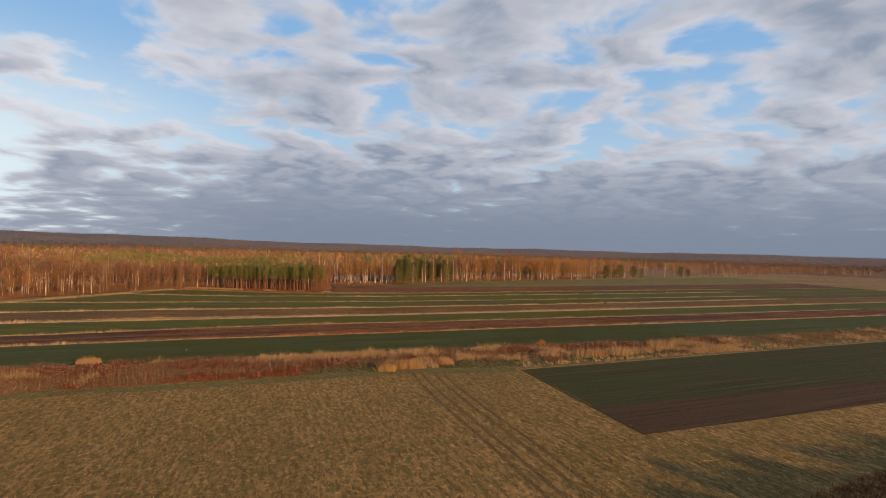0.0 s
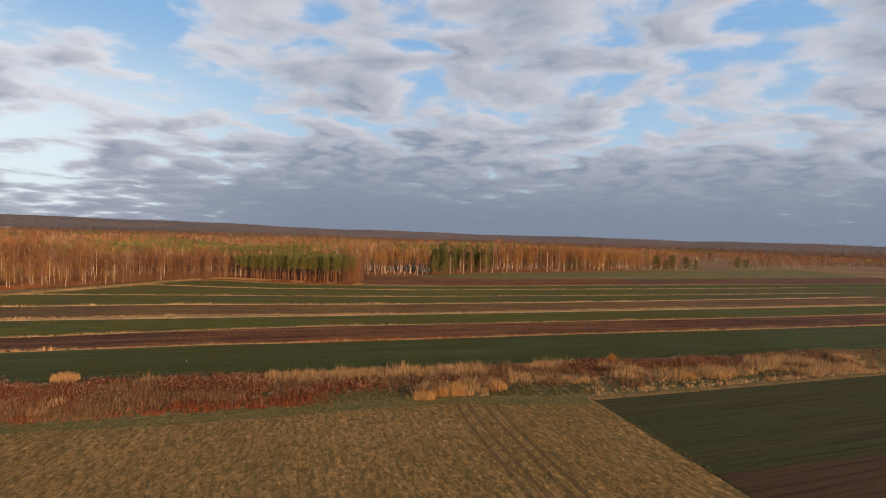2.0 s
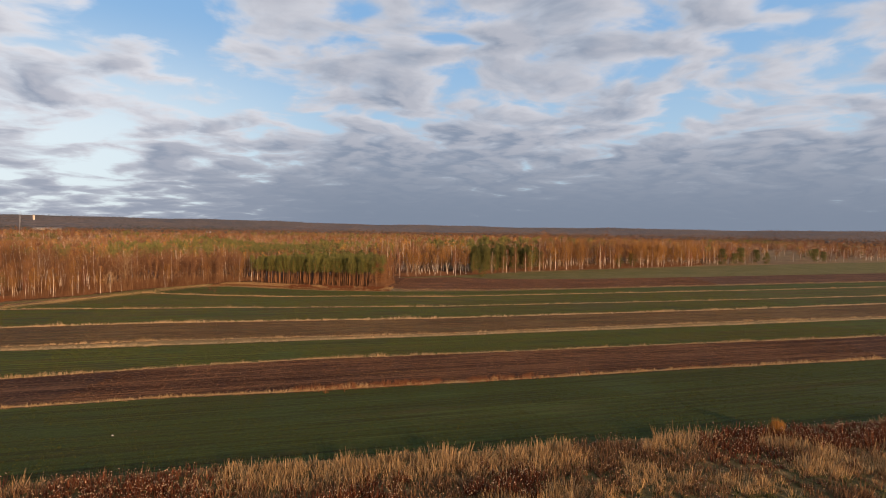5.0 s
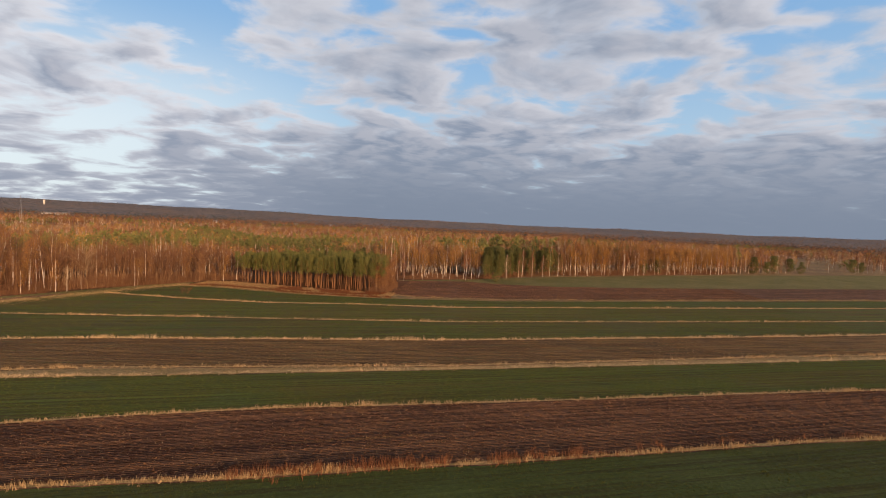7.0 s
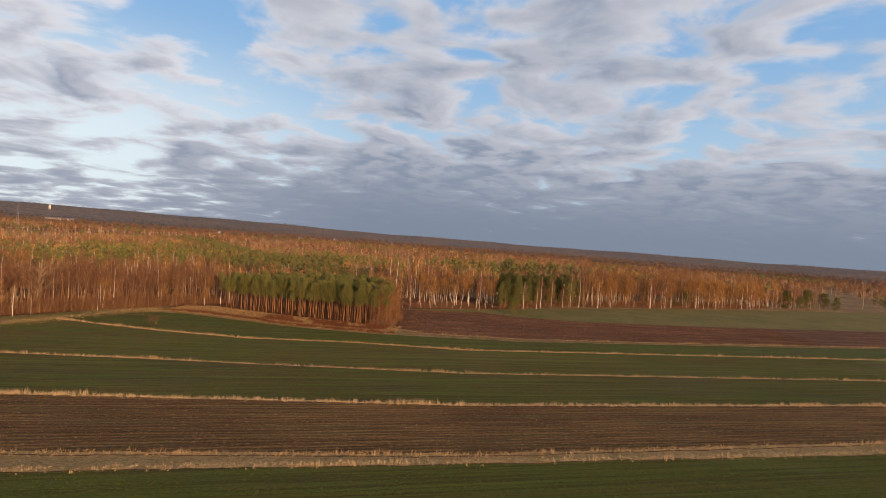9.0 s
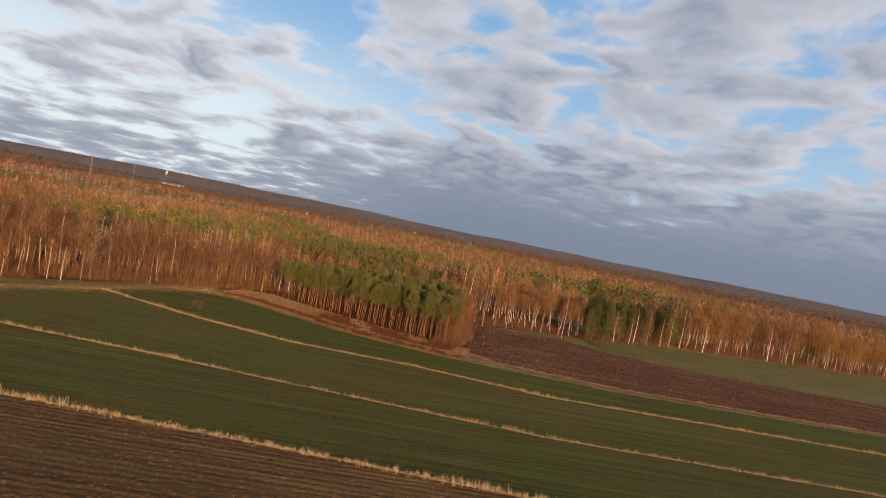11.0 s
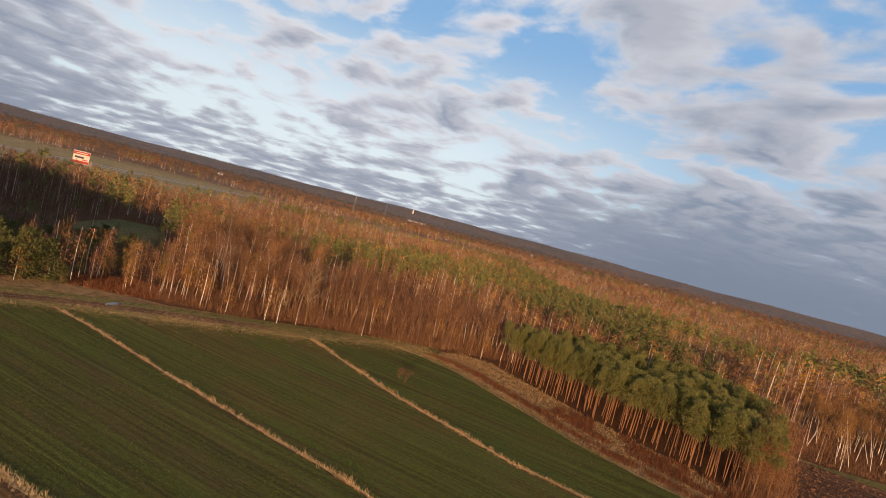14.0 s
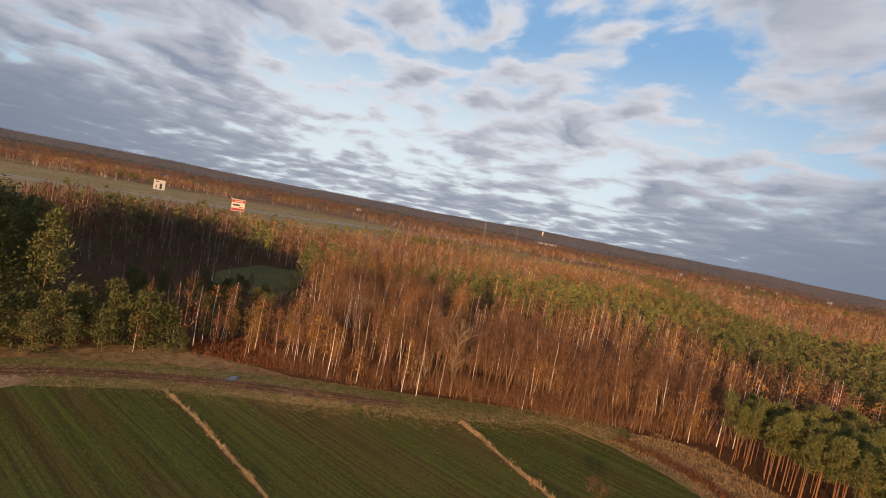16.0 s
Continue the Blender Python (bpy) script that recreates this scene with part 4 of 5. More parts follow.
def clustered(x, y, n_each, spread, rng):
    x, y = np.repeat(x, n_each), np.repeat(y, n_each)
    return np.stack([x + rng.normal(0, spread, len(x)), y + rng.normal(0, spread, len(x))], 1)


def mounds(x, y, h, n_each, width, seed):
    """Tussocks: stalks that fan out from each foot, the outer ones shorter and leaning more."""
    rng = np.random.default_rng(seed)
    n = len(x) * n_each
    a, d = rng.uniform(0, 6.28, n), np.sqrt(rng.uniform(0, 1, n))
    hh = np.repeat(h, n_each)
    wind = np.repeat(rng.normal(0, 0.12, len(x)), n_each)
    r = 0.42 * hh * d
    base = np.stack([np.repeat(x, n_each) + r * np.cos(a), np.repeat(y, n_each) + r * np.sin(a), np.full(n, 0.02)], 1)
    way = unit(np.stack([0.55 * d * np.cos(a) + wind, 0.55 * d * np.sin(a), np.ones(n)], 1) + rng.normal(0, 0.12, (n, 3)))
    v, f = slivers(base, way, hh * (1.05 - 0.4 * d ** 2) * rng.uniform(0.6, 1.15, n), width, rng)
    v.reshape(-1, 3, 3)[:, :2, 2] = 0.02
    return v, f


def build_scrub():
    rng = np.random.default_rng(31)
    near = np.stack([rng.uniform(-95, 95, 34000), rng.uniform(0, 1, 34000)], 1)
    far = np.stack([rng.uniform(95, 330, 9000), rng.uniform(0, 1, 9000)], 1)
    west = np.stack([rng.uniform(-170, -95, 3500), rng.uniform(0, 1, 3500)], 1)
    a = np.concatenate([near, far, west])
    x, t = a[:, 0], a[:, 1]
    f0, b0 = line_y("scrub_front", x), line_y("scrub_back", x)
    y = f0 + (b0 - f0) * (0.03 + 0.95 * t)
    p1, p2, p3 = patches(x, y * 1.6, 9, 11), patches(x, y, 5, 12), patches(x, y * 1.5, 22, 13)
    gx, gt = x, t
    x, t = x + rng.normal(0, 1.6, len(x)), t + rng.normal(0, 0.07, len(x))
    kind = np.full(len(x), 3)                                        # mixed brown weeds
    kind[(p1 > 0.52) & (p2 > 0.35)] = 1                              # tan grass
    kind[p3 + 0.35 * (p2 - 0.5) > 0.66] = 0                          # rusty weeds
    rusty = (x > -61) & (x < -34) & (t < 0.93)
    kind[rusty] = np.where(p1[rusty] > 0.62, 3, np.where(p2[rusty] > 0.86, 1, 0))
    kind[(x > -37) & (x < 4) & (t > 0.70)] = 1
    kind[(x > -50) & (x < -24) & (t < 0.13)] = 2                     # red weeds along the front
    kind[(x > -24) & (x < -9) & (t < 0.30)] = 4                      # low grey-green grass
    kind[(x > 4) & (x < 70) & (t < 0.32) & (p2 > 0.25)] = 4
    kind[(x > 38) & (x < 62) & (t > 0.25) & (t < 0.5)] = 1
    kind[(x > 22) & (x < 60) & (t > 0.62) & (p1 < 0.7)] = 0
    kind[(x > 23) & (t < 0.06)] = 5                                  # pale straw beside the dark field
    x, t = gx, gt
    mats = {0: (M_RUST, 1.35, 0.06, 5, "rusty_weeds", "dark rusty brown seeding weeds"), 1: (M_TAN, 1.55, 0.06, 5, "dry_grass", "tall tan dry grass"),
            2: (M_REDWEED, 0.95, 0.06, 5, "red_weeds", "low red weeds"), 3: (M_MIXWEED, 1.25, 0.06, 4, "brown_weeds", "mixed brown dead weeds"),
            4: (M_GREENWEED, 0.5, 0.07, 5, "low_grass", "low grey-green grass"), 5: (M_PALE, 0.75, 0.06, 6, "straw_grass", "pale straw grass along a field edge")}
    for k, (m, h, w, n, name, label) in mats.items():
        sel = kind == k
        keep = rng.random(int(sel.sum())) < 0.30
        cx, cy = x[sel][keep], y[sel][keep]
        v, f = mounds(cx, cy, h * (0.45 + 0.85 * rng.random(len(cx)) ** 1.5) * (0.7 + 0.6 * patches(cx, cy, 5, 15)), n * 3, w * 1.5, 40 + k)
        stuff(name, v, f, m, label, "weeds")
        if k in (0, 3):
            tip = v.reshape(-1, 3, 3)[:: (5 if k == 0 else 9), 2]
            s = slivers(tip - [0, 0, 0.08], unit(rng.normal(size=tip.shape) + [0, 0, 1.0]), 0.17, 0.12, rng)
            stuff("seed_heads", *s, M_SEED, "pale fluffy seed heads of the weeds", "weeds")
    # golden tussocks and an orange bush
    for name, cx, cy, r, h, m in [("tussock", -4.2, 96.0, 1.5, 2.0, M_GOLDGRASS), ("tussock", -1.6, 96.6, 1.7, 2.3, M_GOLDGRASS), ("tussock", -7.0, 93.8, 2.0, 1.7, M_GOLDGRASS),
                                  ("tussock", 5.6, 100.3, 2.0, 1.9, M_GOLDGRASS), ("tussock", 52.0, 114.0, 3.0, 1.7, M_GOLDGRASS), ("tussock", 45.0, 112.5, 2.0, 1.6, M_GOLDGRASS),
                                  ("tussock", -69.0, 96.0, 2.4, 1.8, M_GOLDGRASS), ("orange_bush", 33.5, 123.0, 0.9, 2.4, M_LEAF_GOLD)]:
        n = 420
        a, d = rng.uniform(0, 6.28, n), np.sqrt(rng.uniform(0, 1, n)) * r
        pts = np.stack([cx + d * np.cos(a), cy + d * 0.7 * np.sin(a)], 1)
        v, f = blades(pts, h * rng.uniform(0.7, 1.1, n) * (1 - 0.35 * (d / r) ** 2), 0.08, int(cx * 3 + 400), 0.14)
        tagged(new(name, mesh_of(name, v, f, m)), "golden dry grass tussock at the edge of the weeds" if name == "tussock" else "small orange-leaved bush among rusty weeds",
               "grass tussock" if name == "tussock" else "bush", "golden tussocks" if name == "tussock" else "")


def build_balks():
    """Dry grass along the lines between the strips."""
    rng = np.random.default_rng(32)
    spec = [("one", 0.7, 0.8, 28, M_TAN), ("two", 0.65, 0.75, 24, M_PALE), ("three", 1.1, 0.65, 24, M_PALE), ("three_far", 1.0, 0.7, 22, M_TAN), ("four", 0.85, 0.9, 30, M_PALE),
            ("five", 0.55, 0.8, 22, M_PALE), ("six", 0.9, 0.75, 28, M_TAN), ("seven", 0.9, 0.6, 22, M_GREENWEED), ("plough_front", 0.8, 0.7, 20, M_TAN)]
    for name, w, h, per_m, m in spec:
        k = LINES[name]
        x0, x1 = k[0][0], 240
        n = int((x1 - x0) * per_m / 3.2)
        x = rng.uniform(x0, x1, n)
        dens = patches(x, x * 0, 2.2, 3) * 0.6 + patches(x, x * 0, 13, 4) * 0.6
        x = x[rng.random(n) < np.clip((dens - 0.15) * 2.2, 0.12, 1)]
        y = line_y(name, x) + rng.normal(0, w * 0.45, len(x))
        pts = clustered(x, y, 5, 0.14, rng)
        size = 0.55 + 0.9 * patches(pts[:, 0], pts[:, 1], 1.6, 21) * patches(pts[:, 0], pts[:, 1] * 0, 9, 22) * 1.6
        v, f = blades(pts, h * rng.uniform(0.5, 1.1, len(pts)) * size, 0.055, 60 + len(name), 0.3)
        stuff("balk_grass", v, f, m, "dry grass tufts along the balk between two strips", "grass")
        s = np.linspace(0, 1, 320)
        a = line_at(name, s)
        wave = w * (0.05 + 0.8 * patches(a[:, 0], a[:, 0] * 0, 3.0, 5))
        lo, hi = a.copy(), a.copy()
        lo[:, 1] -= wave
        hi[:, 1] += w * (0.05 + 0.8 * patches(a[:, 0], a[:, 0] * 0, 3.0, 6))
        setting("balk", grid_mesh("balk", lo, hi, M_DRY, 0.06, 3), "narrow unploughed balk of dry grass", category="balk")
        hi2 = lo.copy()
        hi2[:, 1] -= 0.28
        setting("furrow", grid_mesh("furrow", hi2, lo, M_CLODS, 0.058, 3), "dark furrow beside the balk", category="furrow")
    x = np.concatenate([rng.uniform(-42, 2, 420), rng.uniform(2, 50, 70)])
    x = x[patches(x, x * 0, 4, 51) > 0.35]
    pts = clustered(x, line_y("one", x) + rng.normal(0.6, 0.7, len(x)), 7, 0.25, rng)
    v, f = blades(pts, 0.95 * rng.uniform(0.5, 1.2, len(pts)), 0.06, 71, 0.2)
    stuff("rusty_weeds", v, f, M_BRACKEN, "rusty orange weeds along the ploughed strip", "weeds")
    # north side of the last strip: rank grass and bracken before the pines
    n = 5200
    x = rng.uniform(-133, -50, n)
    t = rng.uniform(0, 1, n)
    back = np.interp(x, [-133, -124, -92, -64, -50], [282, 286, 280.5, 279, 280])
    y = line_y("seven", x) + 0.4 + t * (back - line_y("seven", x))
    rust = ((np.abs(t - 0.16 - 0.1 * (x < -95)) < 0.09) | ((x > -98) & (t > 0.40) & (patches(x, y, 5, 31) > 0.45))) & (patches(x, y, 3, 33) > 0.25)
    pts = clustered(x[rust], y[rust], 7, 0.3, rng)
    v, f = blades(pts, 0.8 * rng.uniform(0.5, 1.2, len(pts)), 0.14, 72, 0.5)
    stuff("bracken", v, f, M_BRACKEN, "rusty red bracken along the foot of the pine grove", "bracken")
    pts = clustered(x[~rust], y[~rust], 6, 0.3, rng)
    v, f = blades(pts, 0.5 * rng.uniform(0.5, 1.3, len(pts)), 0.08, 73, 0.4)
    stuff("rank_grass", v, f, M_TAN, "rank brown grass before the pine grove", "grass")
    # verge of the lane
    n = 5200
    t = rng.uniform(0, 1, n)
    cx = np.interp(t, [0, 0.15, 0.3, 0.5, 0.7, 0.85, 1], [-174, -167, -160, -154.5, -147, -140.5, -134])
    cy = np.interp(t, [0, 0.15, 0.3, 0.5, 0.7, 0.85, 1], [170, 193, 210, 222, 240, 260, 272])
    off = rng.normal(0, 2.6, n)
    pts = clustered(cx + off, cy - off * 0.45, 5, 0.25, rng)
    v, f = blades(pts, 0.2 * rng.uniform(0.4, 1.9, len(pts)), 0.045, 74, 0.8)
    stuff("verge_grass", v, f, M_TAN, "tan dry grass on the verge of the lane", "grass")
    n = 1500
    x, y = rng.uniform(-192, -174, n), rng.uniform(196, 222, n)
    ok = inside(np.stack([x, y], 1), [(-193, 200), (-184, 198), (-176, 208), (-170, 222), (-180, 224), (-193, 214)])
    pts = clustered(x[ok], y[ok], 8, 0.4, rng)
    v, f = blades(pts, 0.7 * rng.uniform(0.4, 1.2, len(pts)), 0.16, 75, 0.5)
    stuff("bracken", v, f, M_BRACKEN, "rusty bracken under the young birches", "bracken")
    # red bracken past the edge of the stubble, in the shade of the wood
    n = 1500
    x, y = rng.uniform(34, 62, n), rng.uniform(26, 47, n)
    ok = (y < 37.5 + (x - 36) * 0.47) & (patches(x, y, 3, 37) > 0.2)
    pts = clustered(x[ok], y[ok], 8, 0.35, rng)
    v, f = blades(pts, 0.6 * rng.uniform(0.4, 1.2, len(pts)), 0.12, 79, 0.5)
    stuff("bracken", v, f, M_BRACKEN, "rusty red bracken in shade beside the stubble field", "bracken")
    # stubble
    n = 16000
    x, y = rng.uniform(-75, 75, n), rng.uniform(22, 100, n)
    ok = (y < line_y("scrub_front", x) - 0.4) & ~inside(np.stack([x, y], 1), [(32.4, 58.2), (100, 80), (100, 140), (22.5, 97)])
    ok &= patches(x, y, 2.0, 41) * 0.6 + patches(x, y, 9, 42) * 0.5 > 0.40
    pts = clustered(x[ok], y[ok], 6, 0.25, rng)
    v, f = blades(pts, 0.26 * rng.uniform(0.4, 1.5, len(pts)), 0.09, 76, 0.7)
    stuff("stubble_tufts", v, f, M_STUBBLETUFT, "short dry stubble tufts", "stubble")
    x, y = rng.uniform(34, 110, 2200), rng.uniform(20, 46, 2200)
    ok = y < 33 + (x - 34) * 0.22
    pts = clustered(x[ok], y[ok], 6, 0.3, rng)
    v, f = blades(pts, 1.2 * rng.uniform(0.5, 1.1, len(pts)), 0.07, 77, 0.2)
    stuff("rusty_weeds", v, f, M_RUST, "dark rusty weeds beside the stubble", "weeds")


def build_crop():
    """Young corn standing in drilled rows, thinner where the seed failed."""
    rng = np.random.default_rng(36)
    for near, far, n, x0, x1, h, m in [("scrub_back", "one", 26000, -75, 90, 0.12, M_CROP_DARK), ("two", "three", 26000, -115, 110, 0.13, M_CROP), ("four", "five", 26000, -160, 110, 0.13, M_CROP),
                                       ("five", "six", 30000, -155, 110, 0.13, M_CROP), ("six", "seven", 9000, -135, 60, 0.14, M_CROP)]:
        x, t = rng.uniform(x0, x1, n), rng.uniform(0.03, 0.97, n)
        rows = 46
        t = (np.floor(t * rows) + 0.5 + rng.normal(0, 0.16, n)) / rows
        y = line_y(near, x) * (1 - t) + line_y(far, x) * t
        ok = (patches(x * 0.25, y, 3.0, 71) * 0.5 + patches(x, y, 14, 72) * 0.6 > 0.40) & (t > 0.02) & (t < 0.98)
        pts = clustered(x[ok], y[ok], 3, 0.14, rng)
        v, f = blades(pts, h * rng.uniform(0.5, 1.6, len(pts)), 0.10, 95, 0.6)
        stuff("young_corn", v, f, m, "young green winter corn in drilled rows", "crop")


M_CROP = stalk("corn_blades", [(0.06, 0.075, 0.012), (0.10, 0.115, 0.018), (0.18, 0.16, 0.04)], 0.8, 0.25)
M_CROP_DARK = stalk("dark_corn_blades", [(0.045, 0.055, 0.010), (0.07, 0.078, 0.014), (0.13, 0.11, 0.03)], 0.8, 0.25)
build_crop()
M_STUBBLETUFT = stalk("stubble_tuft", [(0.14, 0.12, 0.045), (0.27, 0.19, 0.07), (0.40, 0.28, 0.12)], 0.9, 0.2)
build_scrub()
build_balks()


def build_undergrowth():
    """Brown saplings and brush below the trees of the wood edge."""
    rng = np.random.default_rng(90)
    zones = [(THICKET, 1.1, 3.2), (BLOCK, 1.4, 3.4), (BIRCHES, 1.2, 1.4), (BIRCH_ROW, 1.6, 4.5), (PINES_FAR, 2.0, 3.0),
             ([(-184, 212), (-172, 214), (-160, 232), (-166, 240), (-182, 226)], 1.0, 2.6), ([(-62, 277), (-53, 279), (-53, 300), (-62, 312)], 0.9, 2.8)]
    V = []
    for i, (poly, gap, h) in enumerate(zones):
        c = scatter(poly, gap, 200 + i)
        pts = clustered(c[:, 0], c[:, 1], 12, 0.5, rng)
        hh = h * rng.uniform(0.3, 1.1, len(pts)) * (0.5 + patches(pts[:, 0], pts[:, 1], 6, 61))
        V.append(blades(pts, hh, 0.05, 300 + i, 0.22))
    stuff("undergrowth", *join(V), M_ALDERTWIG, "brown leafless brush below the trees", "undergrowth")


build_undergrowth()

# forest floors, lane, glade
polygon("forest_floor", [(-127, 286.5), (-92, 280.5), (-64, 279), (-52.5, 281.5), (-58, 327), (-22, 345), (-6, 366), (-60, 430), (-430, 430), (-430, 60), (-187, 60), (-187, 196), (-183, 200),
                         (-176, 209), (-169, 215.5), (-159, 235.5), (-150.5, 252), (-141, 265), (-135, 276)], M_LITTER, "brown leaf litter under the trees", 0.012, "forest floor")
polygon("glade", CLEARING, M_PASTURE, "small green glade inside the wood", 0.03, "glade")


def ribbon(name, pts, half, mat, label, z, category, n=60):
    pts = np.array(pts, float)
    d = np.concatenate([[0], np.cumsum(np.hypot(*np.diff(pts, axis=0).T))])
    s = np.linspace(0, d[-1], n)
    c = np.stack([np.interp(s, d, pts[:, 0]), np.interp(s, d, pts[:, 1])], 1)
    k = np.ones(7) / 7
    pad = np.concatenate([np.repeat(c[:1], 3, 0), c, np.repeat(c[-1:], 3, 0)])
    c = np.stack([np.convolve(pad[:, i], k, "valid") for i in (0, 1)], 1)
    t = np.gradient(c, axis=0)
    t /= np.linalg.norm(t, axis=1)[:, None]
    nrm = np.stack([-t[:, 1], t[:, 0]], 1)
    return setting(name, grid_mesh(name, c - nrm * half, c + nrm * half, mat, z, 4), label, category=category)


LANE = [(-178, 120), (-175, 160), (-173, 182), (-168, 200), (-161, 216), (-153, 234), (-146, 250), (-138.5, 266), (-131, 274)]
ribbon("lane_verge", [(x + 1.2, y) for x, y in LANE], 7.2, M_PASTURE, "grassy verge between the fields and the wood", 0.022, "verge")
ribbon("lane", LANE[:6], 1.9, M_LANE, "rutted brown dirt lane along the wood", 0.045, "dirt lane")
for side in (-0.8, 0.8):
    ribbon("wheel_rut", [(x + side, y) for x, y in LANE[:6]], 0.28, M_LITTER, "dark muddy wheel rut of the lane", 0.055, "wheel rut")
m_water, kw = material("puddle_water")
finish(kw, (0.03, 0.03, 0.03, 1), 0.05, spec=0.6)
polygon("puddle", [(-168.6 + 0.9 * math.cos(a) * (1 + 0.2 * math.sin(3 * a)) - 0.6 * math.sin(a), 204.4 + 1.9 * math.sin(a)) for a in np.linspace(0, 6.28, 18)[:-1]],
        m_water, "shallow rain puddle on the dirt lane", 0.065, "puddle")
m_sand = rough_ground("sand", (0.42, 0.30, 0.2), (0.34, 0.24, 0.15), (0.25, 0.17, 0.1), 2.0, 0.1)
polygon("sand_patch", [(-171.5, 166), (-166.5, 168), (-166.8, 173), (-169, 176.5), (-171.8, 174)], m_sand, "bare pale sand beside the lane", 0.05, "sand")
polygon("far_meadow", MEADOW, M_MEADOW, "pale dry meadow behind the woods", 0.06, "meadow")
polygon("far_plain", PLAIN, M_MEADOW, "open tan grassland beyond the woods", 0.05, "grassland")
for off in (0, 26):
    ribbon("highway", [(-585 - off, -60), (-612 - off, 100), (-640 - off, 235), (-690 - off, 390), (-745 - off, 560), (-860 - off, 800)], 5.0,
           plain("grey_asphalt", (0.36, 0.35, 0.34), 0.8), "grey carriageway of a distant highway", 0.12, "highway", 40)
M_TRACK = rough_ground("pressed_stubble", (0.17, 0.105, 0.04), (0.22, 0.14, 0.055), (0.12, 0.09, 0.03), 1.5, 0.2)
# wheel tracks on the stubble
for dx in (0, 1.9, 4.6, 6.4):
    ribbon("wheel_track", [(-1.8 + dx, 94), (-0.8 + dx, 87), (4 + dx, 70), (9 + dx, 54), (13 + dx, 40), (20 + dx, 15)], 0.30, M_TRACK, "pressed wheel track across the stubble", 0.03, "wheel track")


for dx in (0.6, 2.0, 3.4):
    ribbon("furrow", [(-53.2 + dx, 279), (-54.5 + dx, 300), (-57 + dx, 322)], 0.32, M_LITTER, "deep furrow along the headland of the ploughed field", 0.07, "furrow")


def build_clods():
    """Lumps of turned soil and straw flecks on the ploughed land."""
    rng = np.random.default_rng(55)
    for near, far, n, size, x0, x1, mat in [("plough_front", "plough_back", 9000, 0.34, -52, 120, M_CLODS), ("one", "two", 12000, 0.17, -75, 85, M_PLOUGH), ("three_far", "four", 9000, 0.15, -110, 90, M_BROWN)]:
        x, t = rng.uniform(x0, x1, n), rng.uniform(0.02, 0.98, n)
        y0, y1 = line_y(near, x), line_y(far, x)
        y = y0 + (y1 - y0) * t
        s = size * rng.uniform(0.4, 1.3, n)
        a = rng.uniform(0, 6.28, n)
        ring = [(a + k * 2.09) for k in range(3)]
        p = [np.stack([x + s * np.cos(r), y + s * np.sin(r), np.full(n, 0.04)], 1) for r in ring]
        top = np.stack([x + rng.normal(0, 0.2, n) * s, y + rng.normal(0, 0.2, n) * s, 0.04 + s * rng.uniform(0.5, 1.0, n)], 1)
        V = np.stack(p + [top], 1).reshape(-1, 3)
        o = 4 * np.arange(n)
        F = np.concatenate([np.stack([o, o + 1, o + 3], 1), np.stack([o + 1, o + 2, o + 3], 1), np.stack([o + 2, o, o + 3], 1)])
        stuff("soil_clods", V, F, mat, "clods of turned brown soil", "soil clods")
        pts = np.stack([x, y], 1)[: n // 3] + rng.normal(0, 0.4, (n // 3, 2))
        v, f = blades(pts, 0.22 * rng.uniform(0.5, 1.6, len(pts)), 0.06, 91, 1.2)
        stuff("straw_flecks", v, f, M_TAN, "bits of straw in the turned soil", "straw")


build_clods()

# ---- far things ----
def box(w, d, h, z=0.0, x=0.0, y=0.0):
    bm = bmesh.new()
    bmesh.ops.create_cube(bm, size=1.0)
    bmesh.ops.scale(bm, vec=(w, d, h), verts=bm.verts)
    bmesh.ops.translate(bm, vec=(x, y, z + h / 2), verts=bm.verts)
    return bm


def part(name, bm, mat, parent, label=""):
    me = bpy.data.meshes.new(name)
    bm.to_mesh(me)
    bm.free()
    me.materials.append(mat)
    ob = new(name, me)
    ob.parent = parent
    if label:
        ob["label"] = label
    return ob


M_WHITE = plain("white_render", (0.60, 0.57, 0.52), 0.8)
M_REDROOF = plain("red_tiles", (0.30, 0.10, 0.06), 0.8)
M_GREYROOF = plain("grey_sheet", (0.22, 0.22, 0.24), 0.6)
M_STEEL = plain("galvanised_steel", (0.42, 0.42, 0.42), 0.5, 0.6)
M_GLASS = plain("dark_glass", (0.03, 0.035, 0.045), 0.1)
M_RED = plain("red_print", (0.48, 0.06, 0.05), 0.5)
M_INK = plain("dark_print", (0.06, 0.06, 0.07), 0.5)
M_CREAM = plain("cream_print", (0.72, 0.68, 0.58), 0.5)


def roof_mesh(w, d, z, h):
    bm = bmesh.new()
    v = [bm.verts.new(p) for p in [(-w / 2, -d / 2, z), (w / 2, -d / 2, z), (w / 2, d / 2, z), (-w / 2, d / 2, z), (-w / 2, 0, z + h), (w / 2, 0, z + h)]]
    for f in ((0, 1, 5, 4), (2, 3, 4, 5), (1, 2, 5), (3, 0, 4), (3, 2, 1, 0)):
        bm.faces.new([v[i] for i in f])
    return bm


def house(w, d, h, roof, label):
    root = tagged(new("house"), label, "house", "far village houses")
    part("wall", box(w, d, h), M_WHITE, root)
    r = part("roof", roof_mesh(w + 0.8, d + 0.8, h, d * 0.42), roof, root)
    part("chimney", box(0.7, 0.7, 1.8, h + d * 0.28, w * 0.2, 0.6), M_GREYROOF, r)
    for i in range(3):
        for yy in (-d / 2 - 0.03, d / 2 + 0.03):
            part("window", box(1.1, 0.06, 1.3, 1.1, (i - 1) * w * 0.3, yy), M_GLASS, root)
    return root


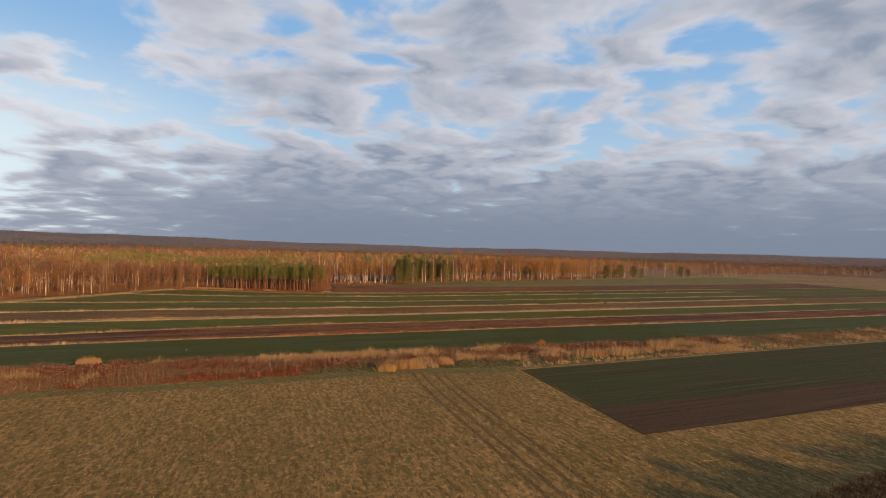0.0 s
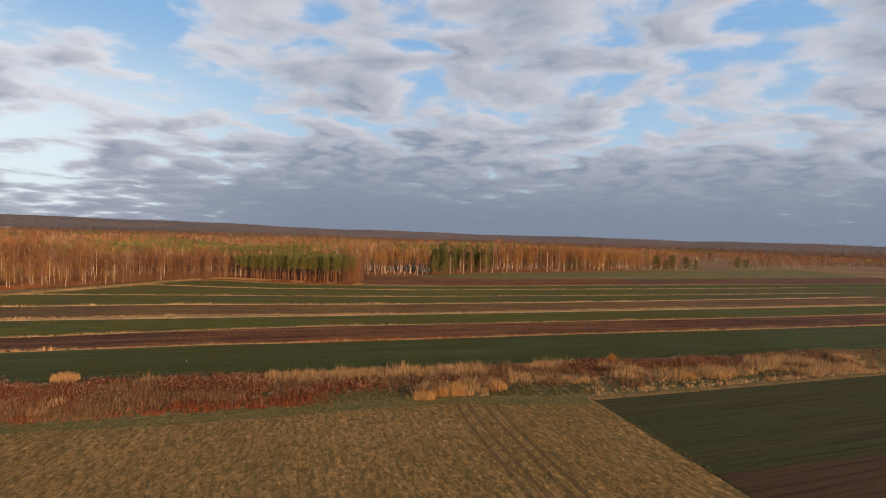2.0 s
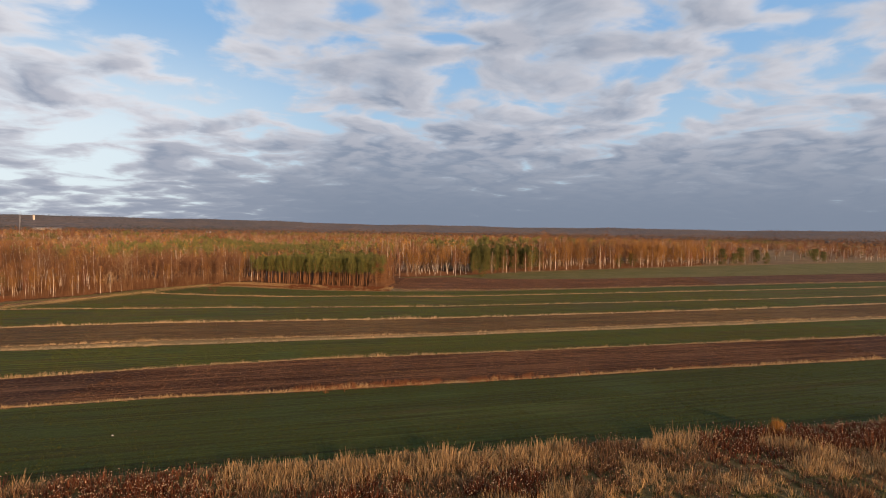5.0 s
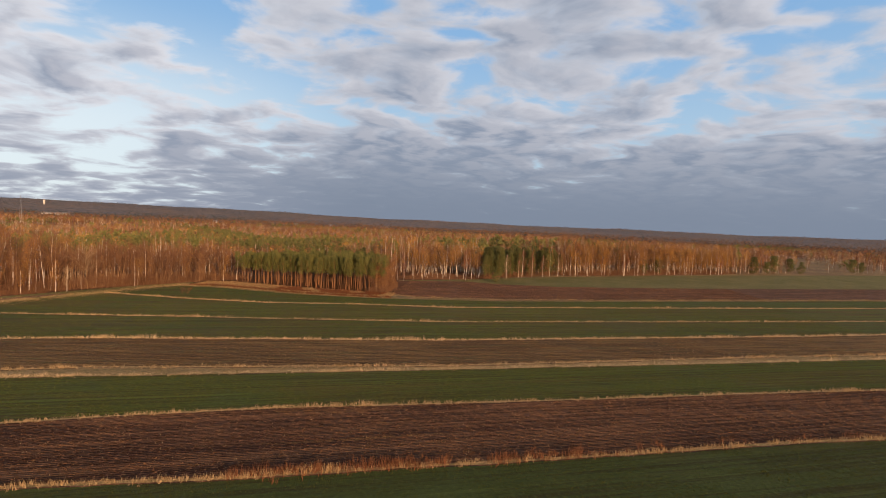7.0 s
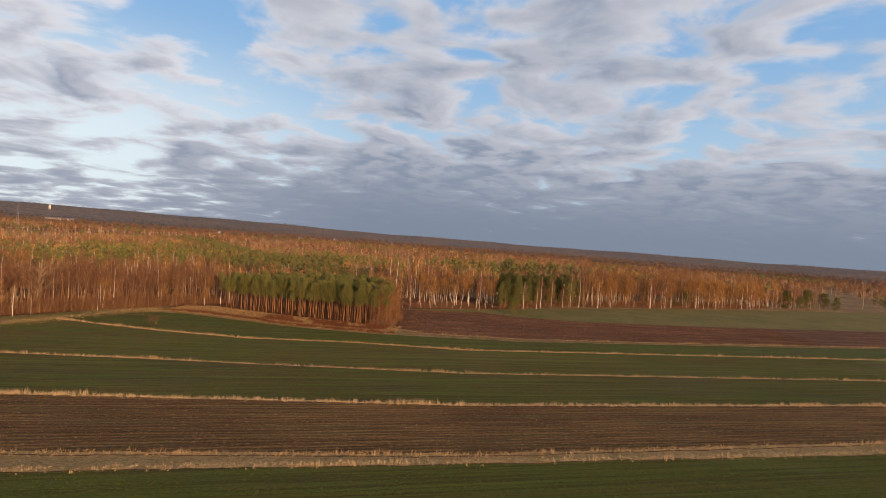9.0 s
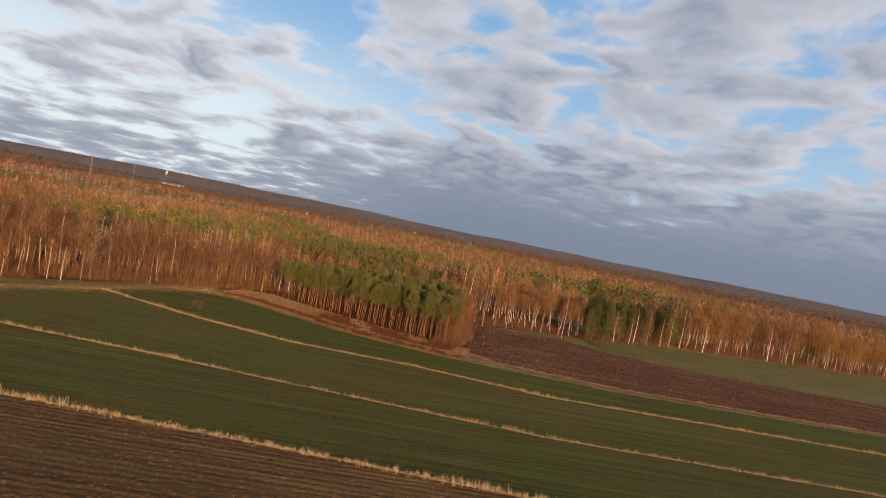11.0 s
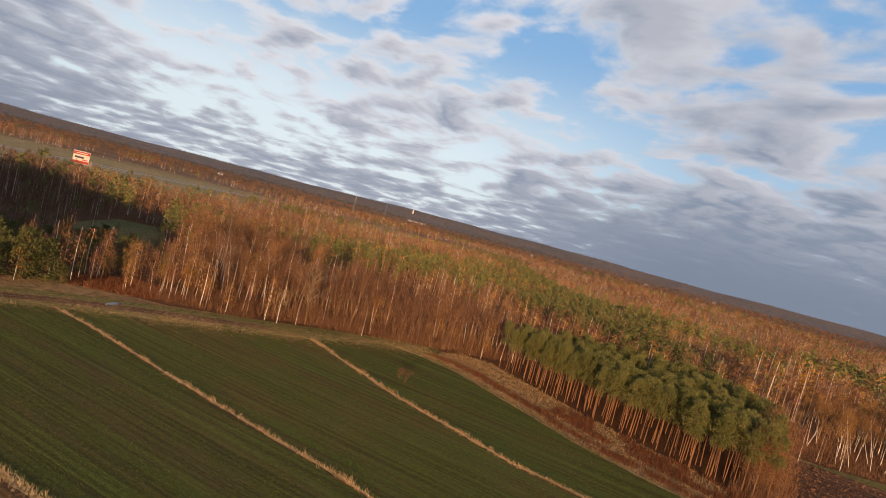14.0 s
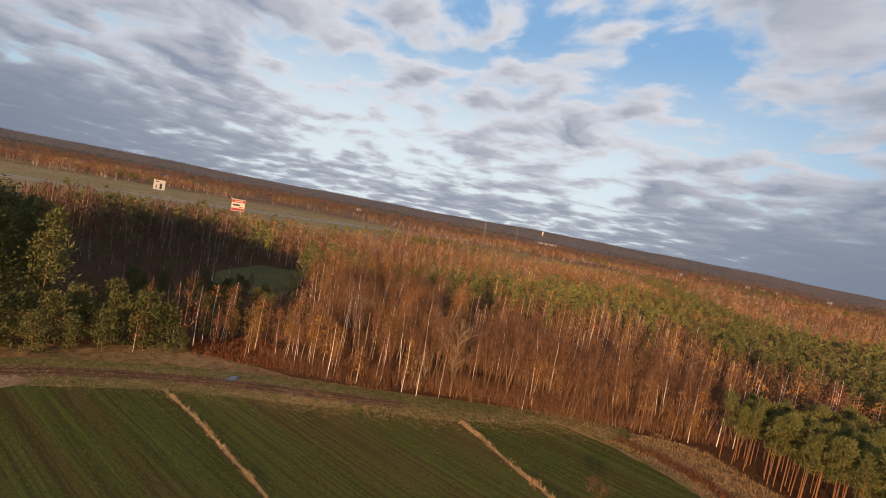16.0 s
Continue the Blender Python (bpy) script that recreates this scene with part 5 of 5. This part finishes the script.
def at_way(az, r, x0=-20, y0=150):
    return x0 - r * math.sin(radians(az)), y0 + r * math.cos(radians(az))


h_red = house(11, 9, 4.2, M_REDROOF, "small far white house with a red tiled roof")
h_grey = house(13, 10, 5.0, M_GREYROOF, "small far white house with a grey roof")
spots = [(23, 1850), (24.2, 1900), (25.5, 1780), (21.5, 1960), (19, 2050), (29, 1900), (31.5, 1700), (14, 2100), (12.5, 2150), (-36, 1900), (-34.8, 1950), (-30, 1700), (66, 1800), (83, 1250), (84.5, 1300), (86, 1270), (91, 1200), (92.5, 1180)]
for i, (a, r) in enumerate(spots):
    x, y = at_way(a, r)
    m = pose(x, y, float(ground_z(x, y)), 0, 0, 37 * i)
    src = h_red if i % 2 else h_grey
    if i < 2:
        src.matrix_basis = m
    else:
        copy_thing(src, m)

tower = tagged(new("white_tower"), "white tower building standing on a far wooded hill", "tower")
part("wall", box(9, 9, 24), M_WHITE, tower)
part("roof", roof_mesh(10, 10, 24, 5), M_GREYROOF, tower)
for i in range(4):
    part("window", box(1.6, 0.2, 2.4, 3 + 5 * i, 0, -4.6), M_GLASS, tower)
x, y = at_way(45.4, 3350)
tower.matrix_basis = pose(x, y, float(ground_z(x, y)), 0, 0, 45)
hall = tagged(new("long_hall"), "long low white farm hall below the hill", "hall")
part("wall", box(90, 22, 5), M_WHITE, hall)
part("roof", roof_mesh(92, 24, 5, 4), M_GREYROOF, hall)
for i in range(6):
    part("window", box(7, 0.2, 1.8, 2, -36 + 14 * i, -11.1), M_GLASS, hall)
x, y = at_way(44.8, 2500)
hall.matrix_basis = pose(x, y, float(ground_z(x, y)), 0, 0, 40)


def pylon(h):
    root = tagged(new("mast"), "thin grey steel lattice mast above the woods", "mast", "steel masts")
    for sx, sy in ((-1, -1), (1, -1), (1, 1), (-1, 1)):
        bm = bmesh.new()
        v, f = tube([(sx * 1.6, sy * 1.6, 0), (sx * 0.3, sy * 0.3, h)], [0.16, 0.1], 4)
        part_me = mesh_of("leg", v, f, M_STEEL)
        bm.from_mesh(part_me)
        part("leg", bm, M_STEEL, root)
    for i in range(7):
        z = h * (i + 0.5) / 7
        w = 1.6 - 1.3 * z / h
        part("brace", box(2 * w, 0.12, 0.12, z, 0, -w), M_STEEL, root)
        part("brace", box(0.12, 2 * w, 0.12, z, w, 0), M_STEEL, root)
    return root


p0 = pylon(46)
x, y = at_way(51.3, 1000, -24, 134)
p0.matrix_basis = pose(x, y, 0, 0, 0, 20)
x, y = at_way(47.9, 1050, -24, 134)
copy_thing(p0, pose(x, y, 0, 0, 0, 50))


def billboard(red):
    root = tagged(new("billboard"), "large red and white advertising billboard in open grassland" if red else "large white advertising billboard with a dark figure", "billboard", "roadside billboards")
    for sx in (-3.4, 3.4):
        part("post", box(0.6, 0.6, 4.0, 0, sx, 0), M_STEEL, root)
    panel = part("panel", box(12, 0.5, 11, 3.6), M_CREAM, root)
    part("frame", box(12.4, 0.3, 0.35, 14.6), M_STEEL, root)
    part("frame", box(12.4, 0.3, 0.35, 3.3), M_STEEL, root)
    if red:
        part("print", box(11.6, 0.06, 2.6, 11.6, 0, -0.29), M_RED, panel)
        part("print", box(11.6, 0.06, 2.2, 4.0, 0, -0.29), M_RED, panel)
        part("print", box(6.5, 0.06, 1.6, 8.4, -1.5, -0.29), M_INK, panel)
        part("print", box(4.0, 0.06, 0.8, 6.9, 2.8, -0.29), M_RED, panel)
        part("print", box(7.6, 0.06, 0.7, 12.5, 0, -0.34), M_CREAM, panel)
    else:
        part("print", box(2.4, 0.06, 6.2, 4.6, 1.6, -0.29), M_INK, panel)
        part("print", box(3.2, 0.06, 1.0, 12.4, -2.6, -0.29), M_INK, panel)
        part("print", box(1.4, 0.06, 4.0, 5.0, -3.0, -0.29), M_GREYROOF, panel)
    return root


billboard(True).matrix_basis = pose(-585, 283, 0, 0, 0, 82)
billboard(False).matrix_basis = pose(-745, 226, 0, 0, 0, 96)

white = tagged(new("plastic_scrap", mesh_of("plastic_scrap", *tube([(-56.0, 111.0, 0.03), (-55.9, 111.05, 0.12), (-55.75, 111.0, 0.05)], [0.07, 0.12, 0.05], 5), M_WHITE)),
               "scrap of white plastic lying on the green field", "litter")
